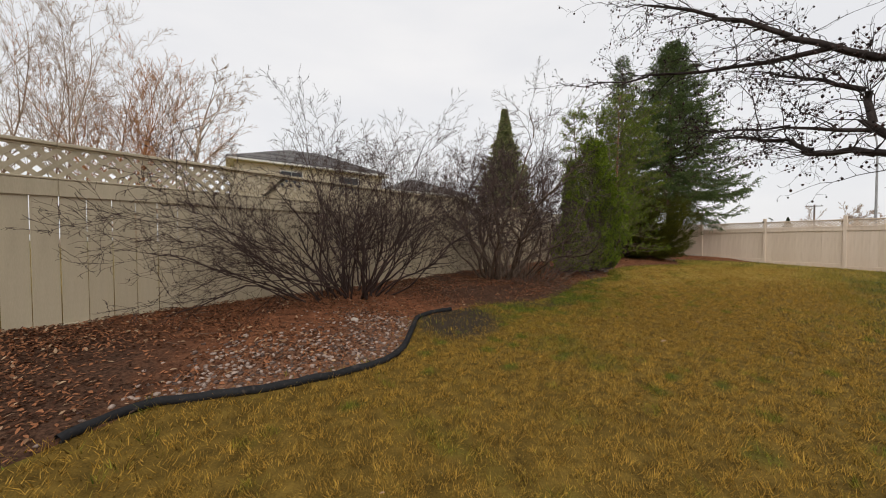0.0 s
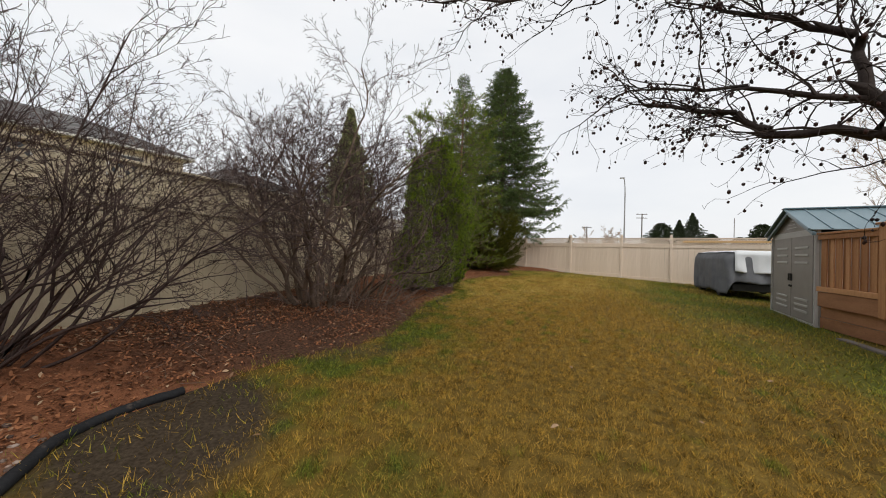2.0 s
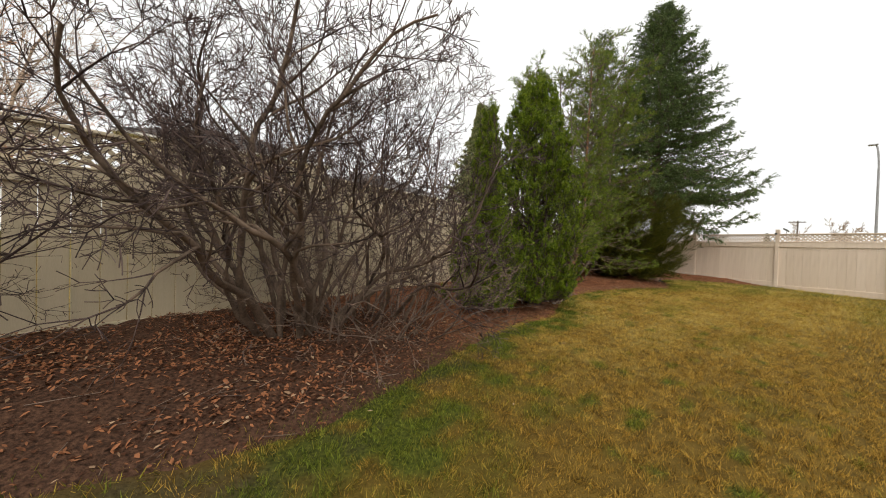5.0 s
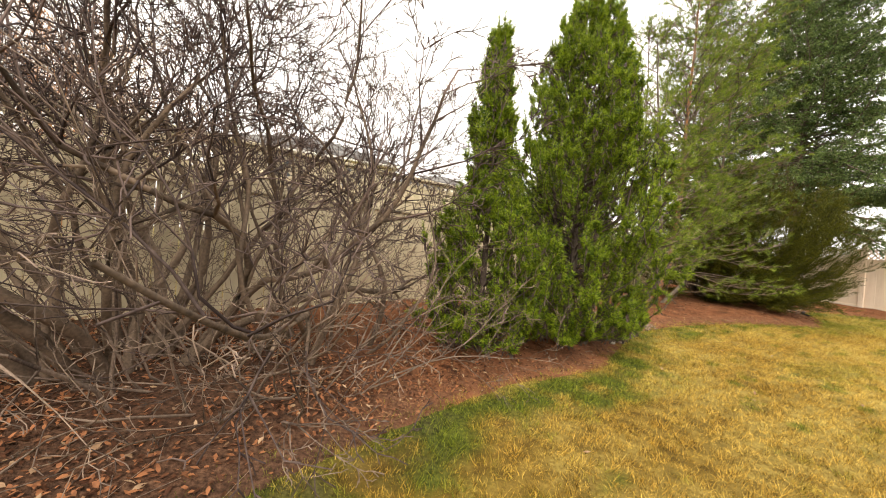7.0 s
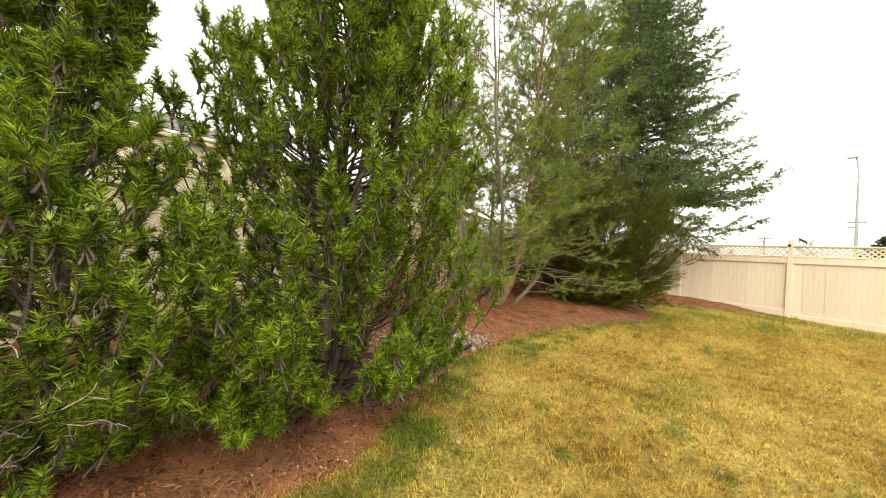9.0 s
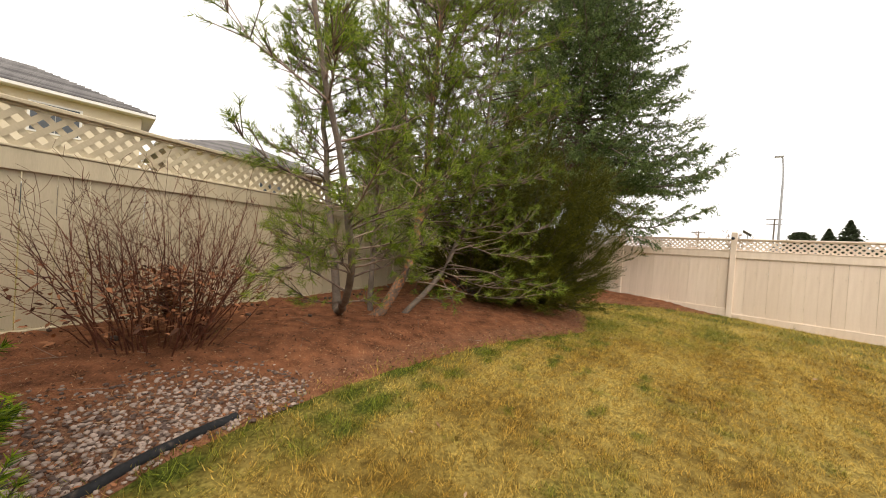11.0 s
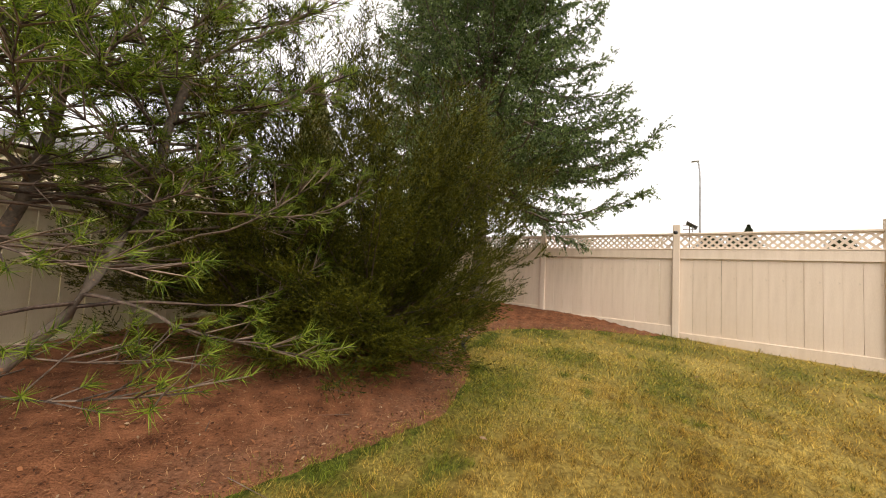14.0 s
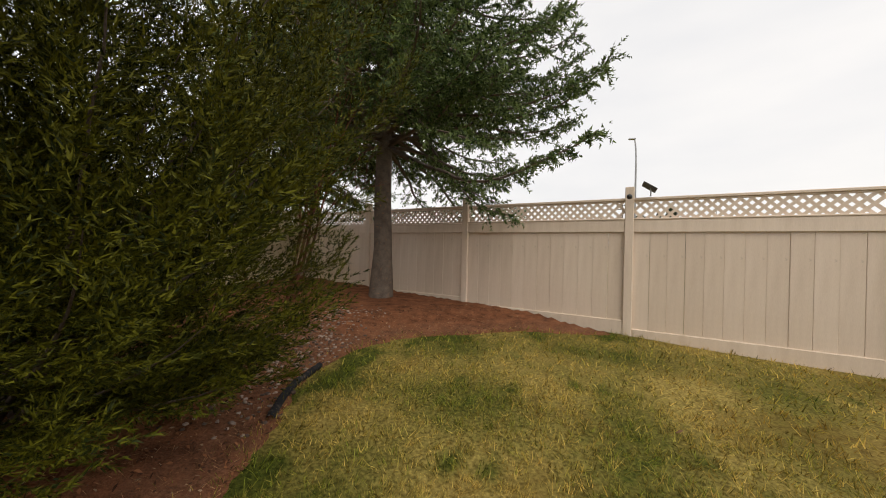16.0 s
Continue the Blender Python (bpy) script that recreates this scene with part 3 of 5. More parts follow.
def bough(rnd, p, d, length, n, sag, lift, jit=0.05):
    """Points along a branch that sags and then lifts its tip."""
    p, d = Vector(p), Vector(d).normalized()
    pts = [p.copy()]
    for i in range(n):
        u = (i + 0.5) / n
        d = (d + Vector((rnd.gauss(0, jit), rnd.gauss(0, jit), rnd.gauss(0, jit) + (lift if u > 0.5 else -sag)))).normalized()
        p = p + d * (length / n)
        pts.append(p.copy())
    return pts


def conifer(name, label, category, x, y, height, start, profile, whorls, per, rise, sag, lift, twig_gap, twig_len, twig_rise, count, size, width, spread, seed, bark, leaf, trunk_r, bare=0.15, lean=(0, 0), hang=0.0, sides=None, needle_start=0.0, fork=0, limbs=()):
    """A conifer: trunk, boughs and needled shoots. profile(u): bough length at u up the crown."""
    rnd = random.Random(seed)
    rng = np.random.default_rng(seed)
    z = gz(x, y)
    root = thing(name, Matrix.Translation((x, y, z)), label, category)
    n = 14
    trunk = []
    pts = [Vector((lean[0] * height * (i / n) ** 1.3 + rnd.gauss(0, 0.012), lean[1] * height * (i / n) ** 1.3 + rnd.gauss(0, 0.012), height * i / n - (0.15 if i == 0 else 0))) for i in range(n + 1)]
    for i in range(n):
        flare = 1.35 if i == 0 else 1.0
        trunk.append((*pts[i], *pts[i + 1], trunk_r * flare * (1 - 0.95 * i / n), trunk_r * (1 - 0.95 * (i + 1) / n)))
    part("trunk", tube_mesh("trunk", trunk, bark, 10), root)
    wood, sp, sd, sl = [], [], [], []

    def add_bough(base, d, length, r):
        m = max(4, int(length / 0.22))
        b = bough(rnd, base, d, length, m, sag, lift, 0.085)
        for i in range(m):
            wood.append((*b[i], *b[i + 1], r * (1 - 0.85 * i / m), r * (1 - 0.85 * (i + 1) / m)))
        dist = bare * length
        while dist < length:
            u = dist / length
            i = min(m - 1, int(u * m))
            q = b[i].lerp(b[i + 1], u * m - i)
            t = (b[i + 1] - b[i]).normalized()
            for sgn in (1, -1):
                lat = t.cross(Vector((0, 0, 1))).normalized() * sgn
                tl = twig_len * rnd.uniform(0.6, 1.25) * (1.0 - 0.45 * u) * min(1.0, 0.45 + length * 0.6)
                td = (t * rnd.uniform(0.5, 1.0) + lat * rnd.uniform(0.45, 1.0) + Vector((0, 0, twig_rise + rnd.gauss(0, 0.36)))).normalized()
                sp.append(tuple(q)); sd.append(tuple(td)); sl.append(tl)
                wood.append((*q, *(q + td * tl * 0.9), 0.004, 0.0015))
                if fork:
                    for _ in range(fork):
                        f = rnd.uniform(0.3, 0.8)
                        td2 = (td + Vector((rnd.gauss(0, 0.5), rnd.gauss(0, 0.5), rnd.gauss(0, 0.3) - hang + twig_rise * 0.5))).normalized()
                        sp.append(tuple(q + td * tl * f)); sd.append(tuple(td2)); sl.append(tl * rnd.uniform(0.4, 0.75))
            dist += twig_gap * rnd.uniform(0.7, 1.3)
        t = (b[-1] - b[-2]).normalized()
        sp.append(tuple(b[-2])); sd.append(tuple(t)); sl.append(twig_len * 0.9)

    for k in range(whorls):
        u = (k + rnd.uniform(0, 0.6)) / whorls
        h = start + (height * 0.985 - start) * u
        a0 = rnd.uniform(0, 2 * pi)
        for j in range(per):
            a = a0 + 2 * pi * (j + rnd.uniform(-0.25, 0.25)) / per
            if sides is not None and not sides(a, h):
                continue
            f = h / height
            base = Vector((lean[0] * height * f ** 1.3, lean[1] * height * f ** 1.3, h))
            ln = profile(u) * rnd.uniform(0.72, 1.12)
            rs = rise(u) + rnd.gauss(0, 0.11)
            add_bough(base, (cos(a) * cos(rs), sin(a) * cos(rs), sin(rs)), ln, 0.008 + 0.011 * ln)
    for (h, a, ln, rs) in limbs:
        add_bough(Vector((0, 0, h)), (cos(a) * cos(rs), sin(a) * cos(rs), sin(rs)), ln, 0.01 + 0.012 * ln)
    sp.append((lean[0] * height, lean[1] * height, height - 0.1)); sd.append((0, 0, 1)); sl.append(twig_len)
    tagged(part("branch_work", tube_mesh("branches", wood, bark, 3), root), kind="stuff")
    v = needles(np.array(sp), unit(np.array(sd)), np.array(sl), count, size, width, spread, rng, needle_start)
    joined("foliage", root, v, leaf)
    return root


# ---------------------------------------------------------------- planting along the fence
shrub("bare_shrub", "leafless dark plum-brown shrub with fine arching twigs in red mulch", -1.4, 5.6, 52, 2.75, 1.45, M_TWIG, 11, kids=(14, 8, 4), thick=0.018, base_r=0.42, low=0.05, jit=0.15, up=0.035)
shrub("bare_shrub", "tall leafless lilac with thick crooked grey-brown stems", 1.3, 7.9, 22, 3.6, 1.3, M_LILAC, 23, kids=(15, 11, 6), thick=0.033, base_r=0.38, low=0.08, jit=0.165, up=0.03, rmin=0.0029, step=0.15, ratio=0.44, twig=M_LILAC_TWIG, first=0.3)
shrub("bare_shrub", "tangle of thin bare shoots at the lilac's foot", 1.75, 8.15, 26, 1.6, 1.1, M_TWIG_GREY, 29, kids=(10, 6, 3), thick=0.011, base_r=0.75, low=0.2, jit=0.15, up=0.012)

shrub("bare_shrub", "spreading bare lilac with pale crooked twigs before the fence", 2.1, 8.75, 10, 3.1, 1.05, M_LILAC, 27, kids=(14, 10, 5), thick=0.022, base_r=0.5, low=0.1, jit=0.17, up=0.03, rmin=0.0028, lean=(0.2, -0.02), step=0.15, ratio=0.44, twig=M_LILAC_TWIG, first=0.3)


shrub("bare_shrub", "low tangle of pale bare twigs over leaf litter", 2.3, 8.3, 34, 1.25, 1.9, M_TWIG_GREY, 35, kids=(9, 6, 3), thick=0.009, base_r=0.7, low=0.3, jit=0.17, up=0.01)
shrub("bare_shrub", "low arching bare shrub with dark twigs before the fence", -1.9, 5.2, 20, 2.6, 1.3, M_TWIG, 13, kids=(12, 7, 3), thick=0.013, base_r=0.3, low=0.2, jit=0.14, up=0.0, lean=(-0.75, -0.5))


def candle_pine(label, x, y, height, profile, branches, seed, leaders):
    """A bushy pine: boughs that curve upward, set with plump upright candle shoots. profile(h): crown radius at height h."""
    rnd = random.Random(seed)
    rng = np.random.default_rng(seed)
    z = gz(x, y)
    root = thing("mountain_pine", Matrix.Translation((x, y, z)), label, "tree")
    wood, sp, sd, sl = [], [], [], []

    def candle(c, d, ln):
        d = d.normalized()
        sp.append(tuple(c)); sd.append(tuple(d)); sl.append(ln)
        wood.append((*(c - d * 0.05), *(c + d * ln * 0.9), 0.005, 0.003))

    for px, py, ph in leaders:
        n = 9
        pts = [Vector((px * (i / n) ** 0.6 + rnd.gauss(0, 0.015), py * (i / n) ** 0.6 + rnd.gauss(0, 0.015), ph * i / n - (0.1 if i == 0 else 0))) for i in range(n + 1)]
        part("trunk", tube_mesh("trunk", [(*pts[i], *pts[i + 1], 0.012 * ph * (1 - 0.85 * i / n), 0.012 * ph * (1 - 0.85 * (i + 1) / n)) for i in range(n)], M_BARK, 8), root)
        candle(pts[-1], Vector((0, 0, 1)), 0.26)
        for k in range(5):
            a = k * 1.257 + rnd.random()
            candle(pts[-1] - Vector((0, 0, 0.06)), Vector((cos(a) * 0.5, sin(a) * 0.5, 1)), 0.16)
    for k in range(branches):
        h = 0.10 + (height - 0.15) * rnd.random() ** 1.05
        a = rnd.uniform(0, 2 * pi)
        lump = 0.86 + 0.16 * sin(3 * a + h * 2.3 + seed) + 0.12 * sin(5 * a - h * 4.1)
        r = profile(h) * lump * (rnd.uniform(0.8, 1.08) if rnd.random() < 0.72 else rnd.uniform(0.35, 0.8))
        rise = 0.22 + 0.55 * r
        q0 = Vector((0.05 * cos(a), 0.05 * sin(a), max(0.05, h - rise)))
        tip = Vector((cos(a) * r, sin(a) * r, h))
        mid = Vector((cos(a) * r * 0.8, sin(a) * r * 0.8, q0.z + (h - q0.z) * 0.22))
        n = max(4, int((tip - q0).length / 0.085))
        last = q0
        for i in range(1, n + 1):
            u = i / n
            q = q0 * (1 - u) ** 2 + mid * 2 * u * (1 - u) + tip * u * u
            wood.append((*last, *q, 0.008 * (1.15 - u), 0.008 * (1.15 - u - 1 / n)))
            t = (q - last).normalized()
            if u > 0.42:
                side = Vector((rnd.gauss(0, 0.55), rnd.gauss(0, 0.55), rnd.uniform(0.25, 0.8)))
                candle(q, t * 0.6 + side, rnd.uniform(0.08, 0.14))
            last = q
        candle(tip, t * 0.5 + Vector((rnd.gauss(0, 0.14), rnd.gauss(0, 0.14), 0.9)), rnd.uniform(0.13, 0.22))
        for _ in range(3):
            b = rnd.uniform(0, 2 * pi)
            candle(tip - t * 0.02, t * 0.5 + Vector((cos(b) * 0.55, sin(b) * 0.55, 0.55)), rnd.uniform(0.06, 0.12))
    tagged(part("branch_work", tube_mesh("branches", wood, M_BARK, 4), root), kind="stuff")
    v = needles(np.array(sp), unit(np.array(sd)), np.array(sl), 80, 0.046, 0.0031, 56, rng, 0.1)
    joined("foliage", root, v, M_NEEDLE_BRIGHT)
    return root


candle_pine("slender bright green pine with upright candle shoots", 3.48, 9.42, 3.0, lambda h: (0.62 if h < 0.9 else 0.62 - 0.40 * min(1.0, (h - 0.9) / 0.6)) * (1 - 0.6 * max(0.0, h - 2.0)), 330, 31, ((0.0, 0.05, 3.0), (0.22, -0.3, 1.2), (-0.2, -0.35, 1.05)))
candle_pine("dense bright green pine with upright candle shoots", 4.42, 10.25, 3.85, lambda h: 0.98 * (0.8 + 0.2 * min(1.0, h / 0.7)) * (1 - (h / 4.0) ** 2.2) ** 0.8 + 0.04, 680, 37, ((0.0, 0.0, 3.85), (0.4, 0.12, 3.3), (-0.35, 0.2, 3.1), (0.2, -0.4, 2.7), (0.55, -0.2, 2.2)))


def long_needle_pine(x, y, seed):
    """A many-trunked open pine: bare lower trunks, long thin boughs, needle tufts at their ends."""
    rnd = random.Random(seed)
    rng = np.random.default_rng(seed)
    z = gz(x, y)
    root = thing("pine_tree", Matrix.Translation((x, y, z)), "multi-trunked pine with orange flaking bark and open crown", "tree")
    sp, sd, sl, wood = [], [], [], []
    trunks = (
        (0.075, M_PINE_BARK, 145, ((-0.26, 0.19, -0.1), (0.0, 0.24, 0.12), (0.21, 0.29, 0.57), (0.31, 0.31, 0.98), (0.37, 0.32, 1.4), (0.40, 0.33, 2.6), (0.42, 0.35, 3.5), (0.52, 0.4, 6.7))),
        (0.050, M_GREY_BARK, 36, ((-0.62, 0.40, 0.0), (-0.55, -0.1, 0.14), (-0.47, -0.6, 0.34), (-0.45, -0.88, 0.6), (-0.45, -1.1, 0.95), (-0.54, -1.36, 1.5), (-0.68, -1.5, 2.0), (-0.78, -1.68, 2.5), (-1.0, -1.9, 4.2))),
        (0.06, M_GREY_BARK, 115, ((-0.62, 0.42, -0.1), (-0.68, 0.44, 0.5), (-0.78, 0.52, 1.0), (-0.88, 0.62, 1.6), (-1.0, 0.7, 2.4), (-1.1, 0.75, 4.0), (-1.2, 0.8, 6.1))),
        (0.044, M_GREY_BARK, 85, ((-0.2, 0.5, -0.1), (-0.24, 0.55, 1.2), (-0.2, 0.62, 2.6), (-0.35, 0.6, 6.0))),
        (0.046, M_GREY_BARK, 105, ((-0.1, 0.45, -0.1), (0.25, 0.6, 0.5), (0.5, 0.75, 1.4), (0.7, 0.8, 3.0), (0.95, 0.9, 6.7))),
        (0.042, M_GREY_BARK, 100, ((0.15, 0.4, -0.1), (0.7, 0.55, 0.45), (1.1, 0.65, 1.3), (1.35, 0.75, 3.0), (1.6, 0.9, 6.2))),
    )
    for r, bark, boughs, knots in trunks:
        n = 24
        knots = [Vector(k) for k in knots]
        run = [0.0]
        for k0, k1 in zip(knots, knots[1:]):
            run.append(run[-1] + (k1 - k0).length)
        pts = []
        for i in range(n + 1):
            w = run[-1] * (i / n) ** 1.25
            k = max(j for j in range(len(knots) - 1) if run[j] <= w + 1e-6)
            pts.append(knots[k].lerp(knots[k + 1], (w - run[k]) / (run[k + 1] - run[k])) + Vector((rnd.gauss(0, 0.009), rnd.gauss(0, 0.009), 0)))
        part("trunk", tube_mesh("trunk", [(*pts[i], *pts[i + 1], r * (1.25 if i == 0 else rnd.uniform(0.93, 1.06)) * (1 - 0.85 * i / n), r * (1 - 0.85 * (i + 1) / n)) for i in range(n)], bark, 10), root)
        lx = knots[-1].x
        for k in range(boughs):
            u = rnd.uniform(0.28 if lx > 0 else 0.36, 1.0) if k > 20 else rnd.uniform(0.2, 0.5)
            i = min(n - 1, int(u * n))
            q = pts[i].lerp(pts[i + 1], u * n - i)
            a = rnd.uniform(0, 2 * pi)
            out = Vector((q.x, q.y - 0.3, 0))
            d = Vector((cos(a), sin(a), rnd.uniform(-0.05, 0.45) + 0.5 * u)) + out * 0.25
            if d.x * -0.772 + d.y * 0.636 > 0.2 and q.z < 2.8 and rnd.random() < 0.75:
                continue
            ln = rnd.uniform(0.7, 1.5) * (1.15 - 0.5 * u) * (0.68 if lx < -0.5 else 1.0)
            m = max(5, int(ln / 0.16))
            b = bough(rnd, q, d, ln, m, 0.03, 0.09, 0.09)
            for j in range(m):
                wood.append((*b[j], *b[j + 1], (0.016 - 0.006 * u) * (1 - 0.75 * j / m), (0.016 - 0.006 * u) * (1 - 0.75 * (j + 1) / m)))
            for j in range(int(m * (0.25 if u > 0.3 else 0.5)), m):
                t = (b[j + 1] - b[j]).normalized()
                for _ in range(5):
                    td = (t + Vector((rnd.gauss(0, 0.6), rnd.gauss(0, 0.6), rnd.gauss(0.25, 0.35)))).normalized()
                    tl = rnd.uniform(0.10, 0.28)
                    wood.append((*b[j + 1], *(b[j + 1] + td * tl), 0.005, 0.003))
                    sp.append(tuple(b[j + 1] + td * tl * 0.7)); sd.append(tuple(td)); sl.append(tl * 0.36)
            t = (b[-1] - b[-2]).normalized()
            sp.append(tuple(b[-1])); sd.append(tuple(t)); sl.append(0.13)
    for h, dx, dy, ln in ((0.5, 1.0, -0.25, 1.5), (0.7, 0.9, -0.4, 1.3), (0.9, -0.2, -1.0, 0.8), (0.8, -1.0, -0.35, 1.7), (1.1, 1.0, -0.35, 1.4), (0.3, 0.35, -0.95, 0.9)):
        b = bough(rnd, (0.35, 0.0, h), (dx, dy, 0.06), ln, 14, 0.035, 0.06, 0.05)
        for j in range(14):
            wood.append((*b[j], *b[j + 1], 0.009 * (1 - 0.7 * j / 14), 0.009 * (1 - 0.7 * (j + 1) / 14)))
            if j > 4:
                for _ in range(2):
                    td = Vector((dx, dy, 0.15)) + Vector((rnd.gauss(0, 0.6), rnd.gauss(0, 0.6), rnd.gauss(0.1, 0.3)))
                    td.normalize()
                    tl = rnd.uniform(0.12, 0.34)
                    wood.append((*b[j], *(b[j] + td * tl), 0.005, 0.003))
                    if j > 5:
                        sp.append(tuple(b[j] + td * tl * 0.7)); sd.append(tuple(td)); sl.append(tl * 0.35)
    tagged(part("branch_work", tube_mesh("branches", wood, M_TWIG_GREY, 3), root), kind="stuff")
    v = needles(np.array(sp), unit(np.array(sd)), np.array(sl), 29, 0.085, 0.0023, 46, rng)
    joined("foliage", root, v, M_NEEDLE)
    return root


long_needle_pine(6.65, 13.75, 41)


def juniper(x, y, seed, label, stems, tall, leaning):
    """A spreading juniper: many slanting stems clad in feathery sprays down to the ground. leaning: stems that reach out over the lawn."""
    rnd = random.Random(seed)
    rng = np.random.default_rng(seed)
    z = gz(x, y)
    root = thing("juniper", Matrix.Translation((x, y, z)), label, "shrub")
    sp, sd, sl = [], [], []
    for k in range(stems + leaning):
        a = rnd.uniform(0, 2 * pi)
        el = rnd.uniform(0.05, 1.32)
        ln = rnd.uniform(0.85, 1.12) * (0.74 + 1.14 * sin(1.5 * el) + tall * max(0.0, el - 0.8))
        if k >= stems:
            a, el = rnd.gauss(-0.8, 0.35), rnd.uniform(0.88, 1.2)
            ln = rnd.uniform(1.9, 2.7)
            if k % 3 == 0:
                a, el, ln = rnd.gauss(-1.75, 0.4), rnd.uniform(0.04, 0.35), rnd.uniform(1.1, 1.5)
        q0 = Vector((cos(a) * 0.12, sin(a) * 0.12, rnd.uniform(0.05, 0.35)))
        m = max(9, int(ln / 0.2))
        b = bough(rnd, q0, (cos(a) * cos(el), sin(a) * cos(el), sin(el)), ln, m, 0.03, 0.07, 0.06)
        if k % 3 == 0:
            part("stem", tube_mesh("stem", [(*b[j], *b[j + 1], 0.015 * (1 - 0.9 * j / m), 0.015 * (1 - 0.9 * (j + 1) / m)) for j in range(m)], M_BARK, 5), root)
        for j in range(2, m):
            t = (b[j + 1] - b[j]).normalized()
            for _ in range(4):
                td = (t * 1.0 + Vector((rnd.gauss(0, 0.42), rnd.gauss(0, 0.42), rnd.gauss(0.10, 0.28)))).normalized()
                tl = rnd.uniform(0.14, 0.32)
                q = b[j].lerp(b[j + 1], rnd.random())
                sp.append(tuple(q)); sd.append(tuple(td)); sl.append(tl)
                lat = td.cross(Vector((rnd.gauss(0, 0.4), rnd.gauss(0, 0.4), 1.0))).normalized()
                for side in range(5):
                    f = 0.2 + 0.15 * side
                    t2 = (td + lat * (0.75 if side % 2 else -0.75) + Vector((0, 0, rnd.gauss(0.08, 0.12)))).normalized()
                    sp.append(tuple(q + td * tl * f)); sd.append(tuple(t2)); sl.append(tl * (0.62 - 0.09 * side))
    sp, sd, sl = np.array(sp), np.array(sd), np.array(sl)
    ok = dist_line(sp[:, 0] + x, sp[:, 1] + y, WALK) > 0.75
    v = needles(sp[ok], unit(sd[ok]), sl[ok], 13, 0.027, 0.0033, 28, rng)
    joined("foliage", root, v, M_NEEDLE_JUNIPER)
    return root


juniper(9.4, 15.5, 53, "wide spreading juniper with olive green feathery sprays", 230, 1.8, 60)
juniper(8.3, 15.75, 57, "tall dense juniper of olive sprays behind the pine", 130, 3.5, 0)

SPRUCE = dict(sag=0.05, lift=0.10, twig_gap=0.10, twig_len=0.42, twig_rise=-0.12, size=0.055, width=0.012, spread=52, hang=0.3, fork=3)
conifer("spruce", "tall blue-green spruce with drooping lower limbs by the fence", "tree", 12.45, 19.0, 11.7, 2.6, lambda u: 3.5 * (1 - u) ** 0.74 + 0.15, 50, 8, lambda u: -0.05 + 0.7 * u, seed=61, bark=M_GREY_BARK, leaf=M_NEEDLE_SPRUCE, trunk_r=0.17, bare=0.25, limbs=((2.75, -0.72, 3.9, 0.27), (2.7, -0.9, 3.3, 0.25), (3.1, -0.6, 3.5, 0.3), (2.6, -1.2, 2.8, 0.22), (3.0, -0.8, 3.6, 0.2)), count=10, **SPRUCE)
conifer("spruce", "tall bluish spruce standing beyond the fence corner", "tree", 11.9, 23.2, 13.2, 2.0, lambda u: 2.5 * (1 - u) ** 0.72 + 0.15, 34, 7, lambda u: -0.05 + 0.7 * u, seed=67, bark=M_GREY_BARK, leaf=M_NEEDLE_SPRUCE, trunk_r=0.16, bare=0.25, count=6, **SPRUCE)
conifer("spruce", "spruce with limbs reaching high over the bed", "tree", -4.9, 1.1, 9.0, 3.3, lambda u: 2.9 * (1 - u) ** 0.7 + 0.15, 22, 8, lambda u: 0.22 + 0.5 * u, seed=71, bark=M_GREY_BARK, leaf=M_NEEDLE_SPRUCE, trunk_r=0.15, bare=0.25, count=5, **SPRUCE)

shrub("dogwood", "low red-brown dogwood with shrivelled leaves in the bed", 4.75, 12.75, 84, 1.3, 0.9, M_TWIG_RED, 79, kids=(6, 3, 2), thick=0.007, base_r=0.42, low=0.05, jit=0.08, up=0.03, rmin=0.0018, top=2, step=0.12)


